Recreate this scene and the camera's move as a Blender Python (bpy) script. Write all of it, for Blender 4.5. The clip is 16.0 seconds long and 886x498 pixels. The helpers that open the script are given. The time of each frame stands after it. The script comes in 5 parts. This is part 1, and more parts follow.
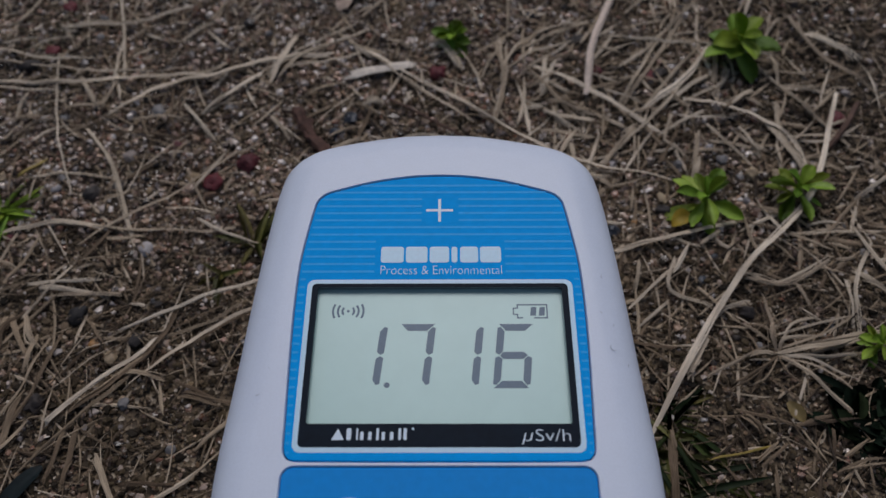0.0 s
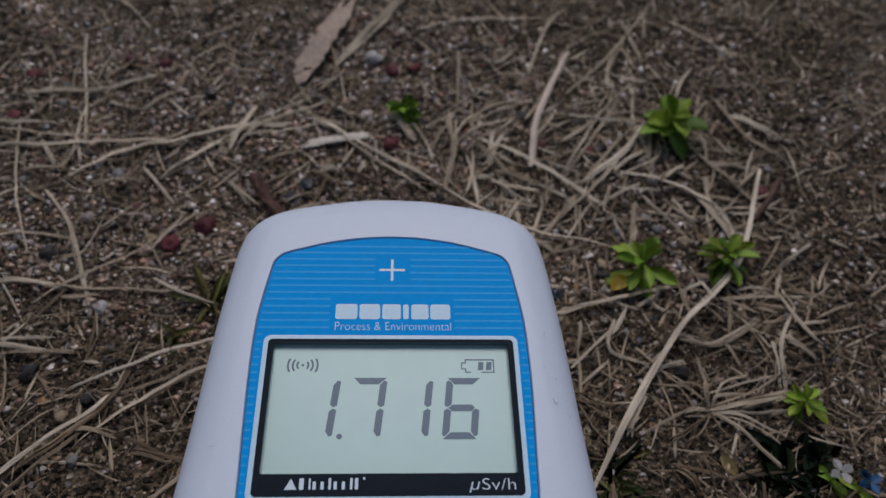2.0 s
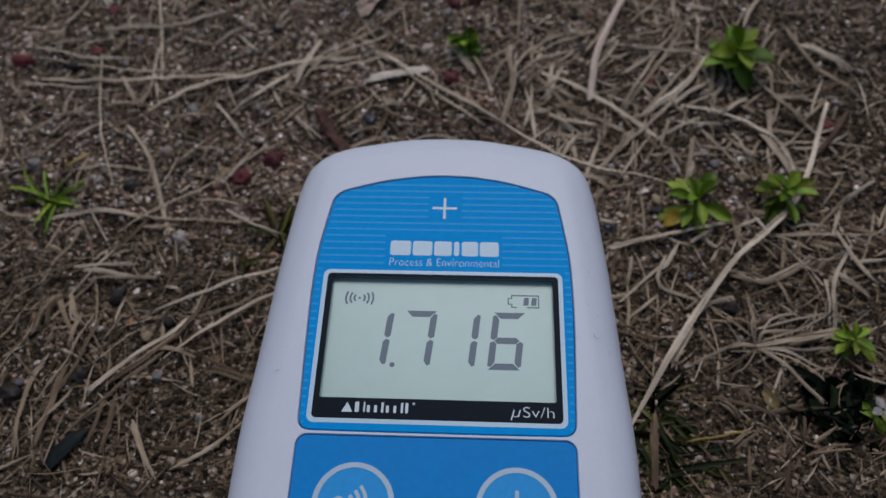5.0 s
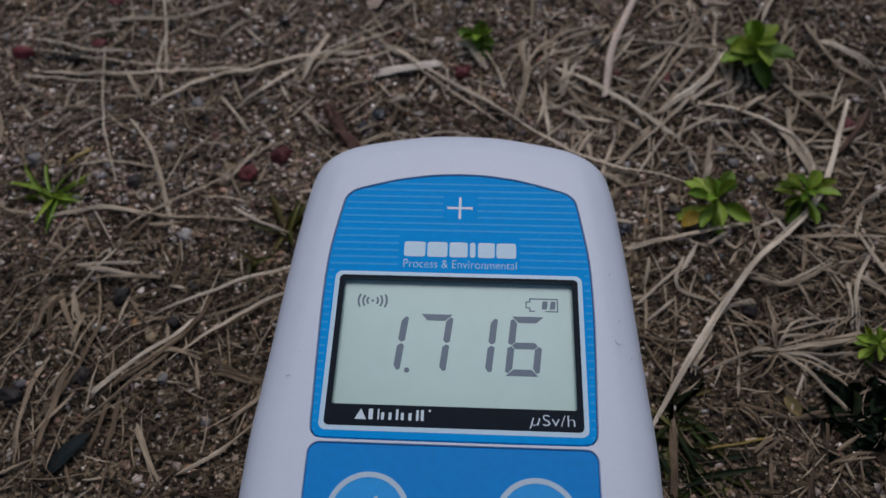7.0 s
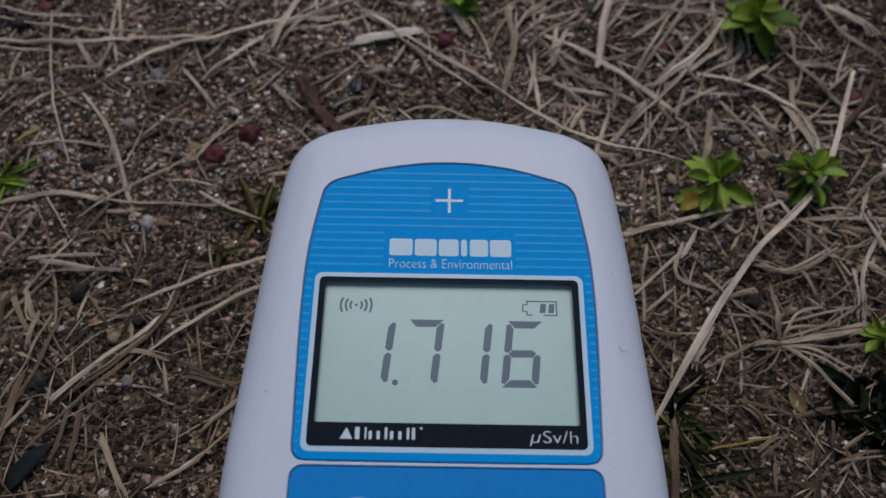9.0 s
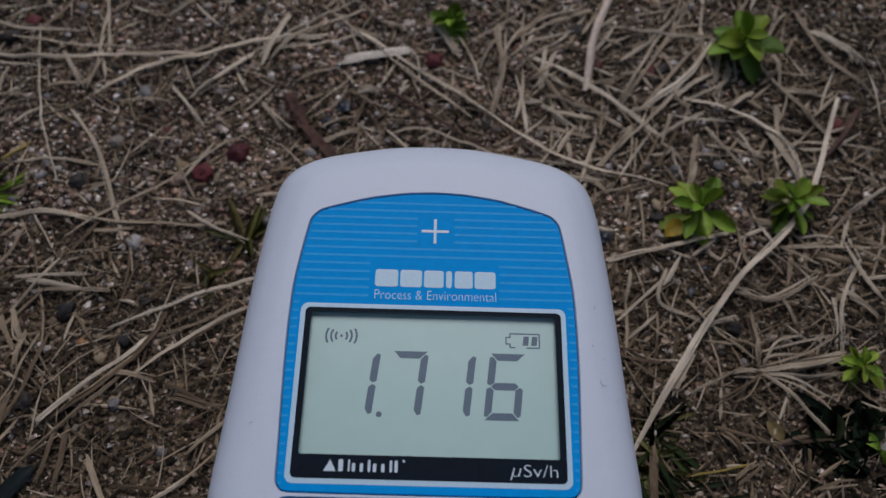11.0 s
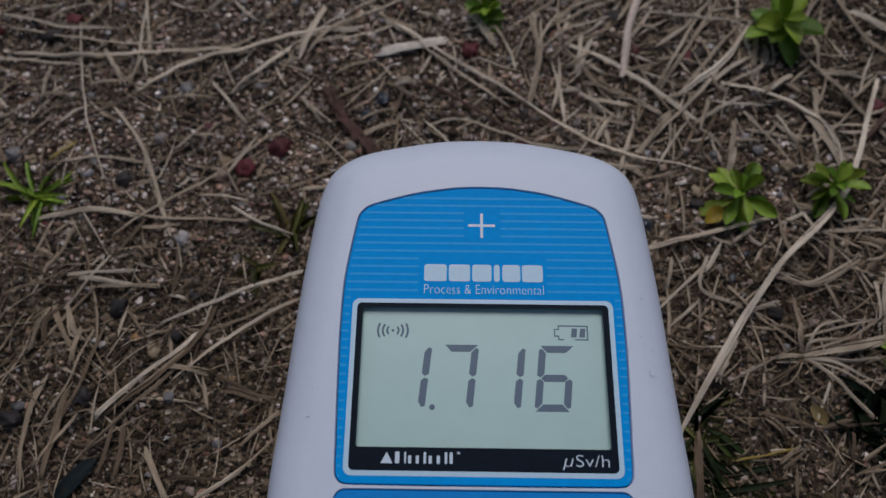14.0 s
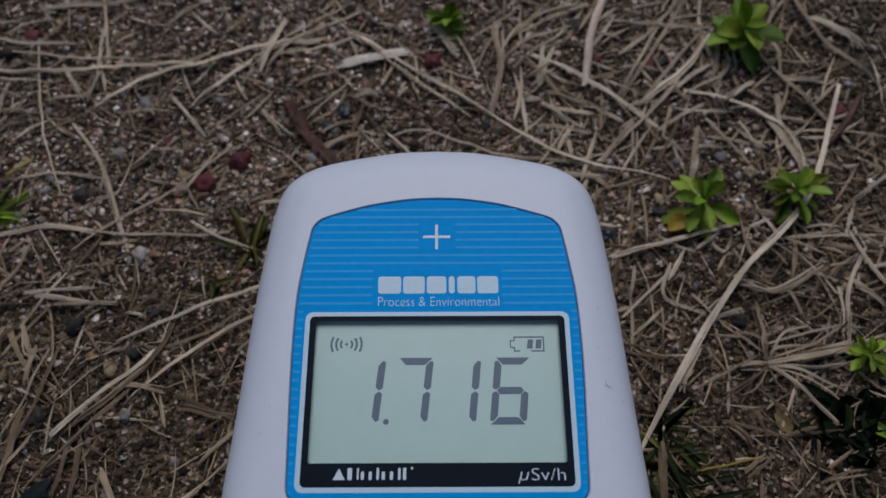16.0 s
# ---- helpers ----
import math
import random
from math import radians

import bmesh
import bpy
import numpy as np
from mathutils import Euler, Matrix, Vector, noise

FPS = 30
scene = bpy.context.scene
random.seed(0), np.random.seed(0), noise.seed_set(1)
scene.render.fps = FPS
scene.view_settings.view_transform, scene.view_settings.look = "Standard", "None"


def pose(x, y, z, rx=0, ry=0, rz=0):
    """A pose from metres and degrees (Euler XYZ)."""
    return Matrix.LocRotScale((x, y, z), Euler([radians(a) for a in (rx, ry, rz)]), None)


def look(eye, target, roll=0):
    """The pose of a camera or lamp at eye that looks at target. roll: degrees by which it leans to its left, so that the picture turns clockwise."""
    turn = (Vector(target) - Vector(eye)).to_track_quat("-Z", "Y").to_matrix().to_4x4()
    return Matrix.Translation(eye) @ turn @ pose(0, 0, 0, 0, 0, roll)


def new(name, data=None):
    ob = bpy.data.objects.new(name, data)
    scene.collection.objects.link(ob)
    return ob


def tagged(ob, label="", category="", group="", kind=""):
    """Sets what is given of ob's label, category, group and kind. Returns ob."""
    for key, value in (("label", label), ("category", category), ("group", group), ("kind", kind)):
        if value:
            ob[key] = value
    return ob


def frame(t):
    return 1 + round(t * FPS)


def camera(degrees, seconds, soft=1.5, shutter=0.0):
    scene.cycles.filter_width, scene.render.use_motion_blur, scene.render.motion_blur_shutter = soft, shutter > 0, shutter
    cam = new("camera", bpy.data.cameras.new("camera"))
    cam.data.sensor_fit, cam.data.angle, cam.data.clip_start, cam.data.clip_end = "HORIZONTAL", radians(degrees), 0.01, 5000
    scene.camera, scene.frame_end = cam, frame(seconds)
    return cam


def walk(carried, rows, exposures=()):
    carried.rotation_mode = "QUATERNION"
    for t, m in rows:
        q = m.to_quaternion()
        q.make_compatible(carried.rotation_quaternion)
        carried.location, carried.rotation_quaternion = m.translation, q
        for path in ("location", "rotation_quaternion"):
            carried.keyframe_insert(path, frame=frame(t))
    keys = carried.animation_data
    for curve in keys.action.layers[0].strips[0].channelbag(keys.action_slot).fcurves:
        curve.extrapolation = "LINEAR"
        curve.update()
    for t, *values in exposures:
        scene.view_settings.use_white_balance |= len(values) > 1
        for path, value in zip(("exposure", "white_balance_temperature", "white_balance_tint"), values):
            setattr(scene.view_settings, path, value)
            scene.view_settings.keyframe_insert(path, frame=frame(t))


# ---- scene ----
MM = 0.001
cam = camera(58.0, 16.0, soft=1.5)
cam.data.dof.use_dof, cam.data.dof.focus_distance, cam.data.dof.aperture_fstop = True, 0.136, 18.5
PATH = [
    (0, (0.00173, -0.07701, 0.14637), (0.00155, -0.06680, 0.12917), -1.0),
    (0.3, (0.00227, -0.07726, 0.14616), (0.00196, -0.06693, 0.12904), -1.6),
    (0.5, (0.00239, -0.08046, 0.14619), (0.00183, -0.06983, 0.12926), -2.4),
    (0.8, (0.00282, -0.07867, 0.14654), (0.00219, -0.06808, 0.12958), -3.3),
    (1, (0.00283, -0.07831, 0.14863), (0.00220, -0.06762, 0.13173), -3.1),
    (1.3, (0.00417, -0.07997, 0.14792), (0.00362, -0.06904, 0.13118), -2.5),
    (1.5, (0.00406, -0.07846, 0.14751), (0.00371, -0.06759, 0.13072), -1.2),
    (1.7, (0.00615, -0.07962, 0.14858), (0.00638, -0.06877, 0.13178), 0.1),
    (2, (0.00110, -0.08335, 0.15098), (0.00220, -0.07159, 0.13484), 4.9),
    (2.3, (-0.00285, -0.08646, 0.15484), (-0.00229, -0.07457, 0.13876), 4.7),
    (2.5, (0.00050, -0.08941, 0.15288), (0.00099, -0.07765, 0.13670), 3.1),
    (2.8, (0.00113, -0.08837, 0.15276), (0.00121, -0.07706, 0.13627), 0.6),
    (3, (-0.00072, -0.09035, 0.15323), (-0.00085, -0.07880, 0.13690), 1.3),
    (3.3, (-0.00294, -0.08785, 0.15472), (-0.00425, -0.07661, 0.13823), -2.3),
    (3.5, (0.00008, -0.08818, 0.15711), (-0.00161, -0.07695, 0.14065), -5.5),
    (3.8, (0.00266, -0.08380, 0.15842), (0.00180, -0.07274, 0.14178), -4.6),
    (4, (0.00114, -0.08821, 0.15565), (0.00055, -0.07720, 0.13896), -3.9),
    (4.2, (0.00533, -0.08414, 0.15646), (0.00470, -0.07404, 0.13920), -3.8),
    (6.3, (0.00609, -0.08305, 0.15999), (0.00522, -0.07314, 0.14264), -2.7),
    (6.5, (0.00199, -0.08725, 0.15746), (0.00132, -0.07715, 0.14020), -1.5),
    (6.6, (-0.00092, -0.08510, 0.15602), (-0.00137, -0.07535, 0.13856), 0.2),
    (6.8, (0.00288, -0.08494, 0.15696), (0.00213, -0.07501, 0.13961), -2.1),
    (7, (0.00250, -0.07990, 0.15599), (0.00175, -0.07009, 0.13858), -2.4),
    (7.3, (0.00162, -0.07921, 0.15116), (0.00093, -0.06964, 0.13362), -2.7),
    (7.5, (0.00423, -0.07563, 0.15312), (0.00351, -0.06629, 0.13545), -3.8),
    (7.8, (0.00168, -0.07638, 0.15035), (0.00119, -0.06693, 0.13273), -2.2),
    (8, (0.00136, -0.07366, 0.14878), (0.00113, -0.06433, 0.13109), -0.5),
    (8.3, (-0.00266, -0.07129, 0.14827), (-0.00313, -0.06217, 0.13048), -1.3),
    (8.5, (-0.00033, -0.07052, 0.14919), (-0.00109, -0.06132, 0.13145), -3.3),
    (8.8, (0.00087, -0.06821, 0.15182), (0.00084, -0.05924, 0.13395), 0.1),
    (9, (-0.00132, -0.06648, 0.14981), (-0.00128, -0.05786, 0.13176), 1.2),
    (9.2, (0.00082, -0.06571, 0.14998), (0.00059, -0.05717, 0.13189), -0.4),
    (11.3, (-0.00081, -0.05992, 0.15520), (-0.00048, -0.05159, 0.13702), 3.8),
    (11.5, (0.00073, -0.05949, 0.15580), (0.00096, -0.05137, 0.13752), 2.9),
    (12, (0.00231, -0.06028, 0.15586), (0.00246, -0.05222, 0.13756), 1.4),
    (12.5, (0.00161, -0.05918, 0.15557), (0.00173, -0.05142, 0.13713), 0.2),
    (13, (0.00020, -0.05936, 0.15523), (0.00029, -0.05146, 0.13685), -0.2),
    (13.5, (-0.00158, -0.05834, 0.15613), (-0.00168, -0.05060, 0.13769), -1.0),
    (14, (-0.00570, -0.05879, 0.15718), (-0.00586, -0.05095, 0.13878), -0.4),
    (14.5, (-0.00484, -0.05721, 0.15631), (-0.00508, -0.04967, 0.13778), -1.0),
    (15, (0.00135, -0.05636, 0.15636), (0.00090, -0.04851, 0.13797), -3.2),
    (15.5, (0.00064, -0.05742, 0.15623), (0.00051, -0.04947, 0.13788), -1.1),
    (16, (0.00066, -0.05820, 0.15567), (0.00071, -0.05008, 0.13739), 0.1),
]
EXPOSURES = [(0.0, 0.06), (4.2, 0.06), (6.5, 0.05), (9.2, 0.01), (11.3, -0.03), (16.0, -0.03)]
walk(cam, [(t, look(eye, target, roll)) for t, eye, target, roll in PATH], EXPOSURES)

# ---- daylight: an overcast sky, brightest ahead of the meter ----
world = bpy.data.worlds.new("world")
scene.world = world
world.use_nodes = True
wn = world.node_tree
sky = wn.nodes.new("ShaderNodeTexSky")
sky.sky_type = "NISHITA"
sky.sun_disc = False
sky.sun_elevation = radians(58)
sky.sun_rotation = radians(0)
sky.air_density = 1.0
sky.dust_density = 3.0
wn.nodes["Background"].inputs["Strength"].default_value = 0.05
wn.links.new(sky.outputs[0], wn.nodes["Background"].inputs["Color"])
sun = new("sun", bpy.data.lights.new("sun", "SUN"))
sun.data.energy = 1.15
sun.data.angle = radians(30)
sun.data.color = (0.97, 0.96, 1.0)
sun.matrix_world = look((0.02, 0.53, 0.85), (0, 0, 0))


# ---- materials ----
def nodes_of(name):
    m = bpy.data.materials.new(name)
    m.use_nodes = True
    return m, m.node_tree, m.node_tree.nodes["Principled BSDF"]


def noise_node(nt, scale, detail=4.0, rough=0.6):
    tc = nt.nodes.new("ShaderNodeTexCoord")
    n = nt.nodes.new("ShaderNodeTexNoise")
    n.inputs["Scale"].default_value = scale
    n.inputs["Detail"].default_value = detail
    n.inputs["Roughness"].default_value = rough
    nt.links.new(tc.outputs["Object"], n.inputs["Vector"])
    return n


def ramp(nt, source, stops, sharp=False):
    r = nt.nodes.new("ShaderNodeValToRGB")
    if sharp:
        r.color_ramp.interpolation = "CONSTANT"
    els = r.color_ramp.elements
    while len(els) < len(stops):
        els.new(0.5)
    for e, (p, c) in zip(els, stops):
        e.position = p
        e.color = (*c, 1)
    nt.links.new(source, r.inputs[0])
    return r.outputs[0]


def mixed(nt, kind, fac, a, b):
    n = nt.nodes.new("ShaderNodeMix")
    n.data_type = "RGBA"
    n.blend_type = kind
    for socket, value in ((n.inputs[0], fac), (n.inputs[6], a), (n.inputs[7], b)):
        if isinstance(value, (int, float)):
            socket.default_value = value
        elif isinstance(value, tuple):
            socket.default_value = (*value, 1)
        else:
            nt.links.new(value, socket)
    return n.outputs[2]


def bumped(nt, p, source, strength, distance):
    b = nt.nodes.new("ShaderNodeBump")
    b.inputs["Strength"].default_value = strength
    b.inputs["Distance"].default_value = distance
    nt.links.new(source, b.inputs["Height"])
    nt.links.new(b.outputs[0], p.inputs["Normal"])


def surface(name, colour, rough, vary=0.08, scale=300.0, bump=0.0, coat=0.0, specular=0.5, dirt=None):
    """A plain surface with variation at two scales and fine relief."""
    m, nt, p = nodes_of(name)
    fine, broad = noise_node(nt, scale), noise_node(nt, scale / 9, 3)
    lo, hi = tuple(c * (1 - vary) for c in colour), tuple(min(1.0, c * (1 + vary)) for c in colour)
    c = mixed(nt, "MULTIPLY", 1.0, ramp(nt, fine.outputs[0], [(0.3, lo), (0.7, hi)]),
              ramp(nt, broad.outputs[0], [(0.3, (1 - vary,) * 3), (0.7, (1.0,) * 3)]))
    if dirt:
        spots = noise_node(nt, scale * 1.7, 6, 0.7)
        c = mixed(nt, "MIX", ramp(nt, spots.outputs[0], [(0.66, (0, 0, 0)), (0.8, (0.5, 0.5, 0.5))]), c, dirt)
    nt.links.new(c, p.inputs["Base Color"])
    r = nt.nodes.new("ShaderNodeMapRange")
    r.inputs["To Min"].default_value, r.inputs["To Max"].default_value = rough * 0.85, min(1, rough * 1.15)
    nt.links.new(broad.outputs[0], r.inputs["Value"])
    nt.links.new(r.outputs[0], p.inputs["Roughness"])
    p.inputs["Specular IOR Level"].default_value = specular
    p.inputs["Coat Weight"].default_value = coat
    p.inputs["Coat Roughness"].default_value = 0.12
    if bump:
        bumped(nt, p, fine.outputs[0], bump, 0.0002)
    return m


def varied(name, stops, rough, scale=900.0, island=False, bump=0.4, sheen=0.3, sharp=False, streak=0.35, fibre=False, patches=False, thin=0.0):
    """Natural things of one kind: each takes its own tone, with grain over it."""
    m, nt, p = nodes_of(name)
    if island:
        source = nt.nodes.new("ShaderNodeNewGeometry").outputs["Random Per Island"]
    else:
        source = nt.nodes.new("ShaderNodeObjectInfo").outputs["Random"]
    base = ramp(nt, source, stops, sharp)
    fine = noise_node(nt, 1.0 if fibre else scale, 5, 0.65)
    broad = noise_node(nt, scale / 7, 2)
    if fibre:
        tc, mp = nt.nodes.new("ShaderNodeTexCoord"), nt.nodes.new("ShaderNodeMapping")
        mp.inputs["Scale"].default_value = (11, 1.3, 1)
        nt.links.new(tc.outputs["UV"], mp.inputs["Vector"])
        nt.links.new(mp.outputs[0], fine.inputs["Vector"])
    c = mixed(nt, "MULTIPLY", 1.0, base, ramp(nt, fine.outputs[0], [(0.25, (1 - streak,) * 3), (0.75, (1.15,) * 3)]))
    c = mixed(nt, "MULTIPLY", 1.0, c, ramp(nt, broad.outputs[0], [(0.3, (0.74, 0.7, 0.69)), (0.65, (1.1, 1.065, 1.07))]))
    if patches:
        soil = noise_node(nt, 55, 4, 0.65)
        c = mixed(nt, "MULTIPLY", 1.0, c, ramp(nt, soil.outputs[0], [(0.38, (0.4, 0.375, 0.35)), (0.6, (1.3, 1.26, 1.22))]))
    nt.links.new(c, p.inputs["Base Color"])
    p.inputs["Roughness"].default_value = rough
    p.inputs["Specular IOR Level"].default_value = sheen
    bumped(nt, p, fine.outputs[0], bump, 0.0003)
    if thin:
        # light that comes through a thin leaf
        through_leaf, both = nt.nodes.new("ShaderNodeBsdfTranslucent"), nt.nodes.new("ShaderNodeMixShader")
        both.inputs[0].default_value = thin
        nt.links.new(c, through_leaf.inputs["Color"])
        nt.links.new(p.outputs[0], both.inputs[1])
        nt.links.new(through_leaf.outputs[0], both.inputs[2])
        nt.links.new(both.outputs[0], nt.nodes["Material Output"].inputs["Surface"])
    return m


WHITE = surface("white_plastic", (0.605, 0.66, 0.785), 0.45, 0.025, 2600, 0.06, specular=0.45)
BLUE = surface("blue_film", (0.0, 0.312, 0.795), 0.5, 0.05, 500, 0.02, specular=0.04)
STRIPE = surface("pale_blue_print", (0.02, 0.362, 0.822), 0.5, 0.06, 900, specular=0.15)
KEYPAD = surface("deep_blue_rubber", (0.002, 0.24, 0.675), 0.6, 0.05, 800, 0.04, specular=0.15)
KEY = surface("mid_blue_key", (0.015, 0.32, 0.78), 0.5, 0.05, 800, 0.03, specular=0.2)
KEY_PRINT = surface("soft_white_print", (0.42, 0.56, 0.70), 0.5, 0.05, 1500)
PRINT = surface("white_print", (0.58, 0.69, 0.80), 0.45, 0.04, 1500)
RIM = surface("pale_line_print", (0.46, 0.66, 0.82), 0.45, 0.04, 1500)
BLACK = surface("black_bezel", (0.006, 0.012, 0.022), 0.45, 0.15, 700, specular=0.05)
GROOVE = surface("dark_groove", (0.03, 0.06, 0.12), 0.6, 0.1, 700)
WELL = surface("grey_well", (0.16, 0.20, 0.21), 0.5, 0.1, 700)
LCD = surface("liquid_crystal", (0.435, 0.62, 0.60), 0.3, 0.02, 250, specular=0.35)
SEGMENT = surface("dark_segment", (0.098, 0.15, 0.215), 0.4, 0.06, 800, specular=0.3)
SIDE_KEY = surface("grey_side_key", (0.30, 0.36, 0.48), 0.45, 0.05, 900)
SCUFF = surface("grey_scuff", (0.48, 0.52, 0.60), 0.7, 0.1, 900)
GRAIN = varied("sand_grain", [(0.0, (0.026, 0.018, 0.012)), (0.25, (0.09, 0.06, 0.039)), (0.48, (0.28, 0.195, 0.122)), (0.6, (0.15, 0.107, 0.075)),
                              (0.75, (0.46, 0.34, 0.22)), (0.83, (0.2, 0.115, 0.085)), (0.9, (0.48, 0.42, 0.34)), (1.0, (0.74, 0.69, 0.62))], 0.34, 1500, True, 0.5, 0.5, patches=True)
QUARTZ = varied("quartz_grain", [(0.0, (0.022, 0.015, 0.011)), (0.22, (0.10, 0.066, 0.045)), (0.36, (0.31, 0.215, 0.145)), (0.48, (0.13, 0.095, 0.08)), (0.6, (0.46, 0.355, 0.265)),
                                (0.7, (0.25, 0.12, 0.08)), (0.8, (0.58, 0.50, 0.43)), (0.9, (0.30, 0.28, 0.28)), (1.0, (0.92, 0.88, 0.83))], 0.19, 1500, True, 0.4, 0.6, patches=True)
SOIL_SHADE = varied("soil_shade_crumb", [(0.0, (0.014, 0.011, 0.007)), (0.5, (0.05, 0.036, 0.021)), (0.85, (0.10, 0.075, 0.042)), (1.0, (0.2, 0.15, 0.10))], 0.8, 1500, True, 0.6, 0.25)
STRAW = varied("dry_straw_skin", [(0.0, (0.39, 0.315, 0.23)), (0.3, (0.53, 0.445, 0.33)), (0.7, (0.69, 0.605, 0.475)), (1.0, (0.46, 0.38, 0.28))], 0.65, 700, False, 0.6, 0.2, streak=0.6, fibre=True)
DULL_STRAW = varied("dull_straw_skin", [(0.0, (0.12, 0.085, 0.055)), (0.4, (0.24, 0.18, 0.12)), (0.75, (0.42, 0.335, 0.23)), (1.0, (0.56, 0.465, 0.34))], 0.7, 700, False, 0.6, 0.2, streak=0.6, fibre=True)
BRIGHT_STRAW = varied("bright_straw_skin", [(0.0, (0.65, 0.555, 0.425)), (1.0, (0.78, 0.69, 0.55))], 0.6, 700, False, 0.5, 0.25, streak=0.45, fibre=True)
LITTER = varied("straw_litter_skin", [(0.0, (0.04, 0.028, 0.019)), (0.3, (0.11, 0.078, 0.05)), (0.6, (0.28, 0.212, 0.14)), (0.82, (0.47, 0.38, 0.265)), (1.0, (0.66, 0.56, 0.425))], 0.65, 800, True, 0.5, 0.25, streak=0.55, fibre=True)
PALE_LITTER = varied("pale_litter_skin", [(0.0, (0.24, 0.18, 0.12)), (0.4, (0.44, 0.355, 0.25)), (0.8, (0.64, 0.545, 0.415)), (1.0, (0.76, 0.67, 0.53))], 0.6, 800, True, 0.5, 0.3, streak=0.55, fibre=True)
LEAF = varied("green_leaf", [(0.0, (0.19, 0.37, 0.033)), (0.5, (0.32, 0.51, 0.048)), (1.0, (0.45, 0.60, 0.075))], 0.5, 500, False, 0.35, 0.4, thin=0.12)
DEEP_LEAF = varied("deep_green_leaf", [(0.0, (0.16, 0.34, 0.037)), (1.0, (0.29, 0.48, 0.058))], 0.5, 500, False, 0.35, 0.4, thin=0.12)
OLIVE = varied("olive_blade", [(0.0, (0.07, 0.075, 0.025)), (0.5, (0.13, 0.14, 0.03)), (1.0, (0.22, 0.19, 0.06))], 0.5, 600, False, 0.3, 0.3)
DULL_STEM = surface("dull_yellow_stem", (0.32, 0.23, 0.05), 0.6, 0.35, 500, 0.4)
YELLOW_LEAF = surface("yellow_leaf", (0.74, 0.52, 0.05), 0.5, 0.25, 500, 0.3)
PALE_LEAF = surface("withered_leaf", (0.42, 0.31, 0.13), 0.6, 0.3, 500, 0.4)
BLADE = varied("dark_blade", [(0.0, (0.010, 0.018, 0.008)), (0.6, (0.03, 0.052, 0.014)), (1.0, (0.09, 0.125, 0.025))], 0.65, 600, False, 0.3, 0.15)
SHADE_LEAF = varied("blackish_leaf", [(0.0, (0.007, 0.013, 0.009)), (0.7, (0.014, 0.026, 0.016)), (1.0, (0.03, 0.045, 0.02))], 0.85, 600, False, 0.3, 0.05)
BARK = surface("brown_bark", (0.10, 0.052, 0.036), 0.8, 0.4, 900, 0.9)
RED_BARK = surface("red_bark", (0.085, 0.038, 0.027), 0.85, 0.5, 900, 1.0, dirt=(0.03, 0.018, 0.014))
CHIP = surface("weathered_wood", (0.40, 0.30, 0.24), 0.75, 0.3, 700, 0.8)
TWIG = surface("pale_twig", (0.62, 0.50, 0.42), 0.6, 0.2, 900, 0.4, dirt=(0.13, 0.08, 0.06))
FLAKE = surface("bleached_flake", (0.66, 0.58, 0.50), 0.65, 0.25, 700, 0.6)
SHARD = surface("dark_teal_leaf", (0.018, 0.032, 0.036), 0.5, 0.3, 500, 0.3)
PETAL = surface("blue_petal", (0.02, 0.10, 0.25), 0.6, 0.15, 900, 0.2)
PALE_PETAL = surface("white_petal", (0.5, 0.48, 0.48), 0.6, 0.1, 900, 0.2)
PEBBLES = {
    "maroon": varied("maroon_stone", [(0.0, (0.09, 0.016, 0.022)), (1.0, (0.21, 0.032, 0.042))], 0.6, 1300, False, 0.8, 0.4, streak=0.5),
    "slate": varied("slate_stone", [(0.0, (0.018, 0.023, 0.034)), (1.0, (0.04, 0.05, 0.07))], 0.4, 1100, False, 0.5, 0.45),
    "dark": varied("dark_stone", [(0.0, (0.016, 0.014, 0.015)), (1.0, (0.045, 0.036, 0.032))], 0.65, 1100, False, 0.6, 0.4),
    "white": varied("white_stone", [(0.0, (0.30, 0.29, 0.30)), (1.0, (0.50, 0.48, 0.47))], 0.45, 1100, False, 0.4, 0.5),
    "tan": varied("tan_stone", [(0.0, (0.27, 0.19, 0.10)), (1.0, (0.40, 0.32, 0.21))], 0.55, 1100, False, 0.5, 0.45),
    "grey": varied("grey_stone", [(0.0, (0.14, 0.14, 0.145)), (1.0, (0.27, 0.26, 0.25))], 0.6, 1100, False, 0.5, 0.4),
    "ochre": varied("ochre_stone", [(0.0, (0.28, 0.13, 0.04)), (1.0, (0.36, 0.20, 0.07))], 0.55, 1100, False, 0.5, 0.45),
}


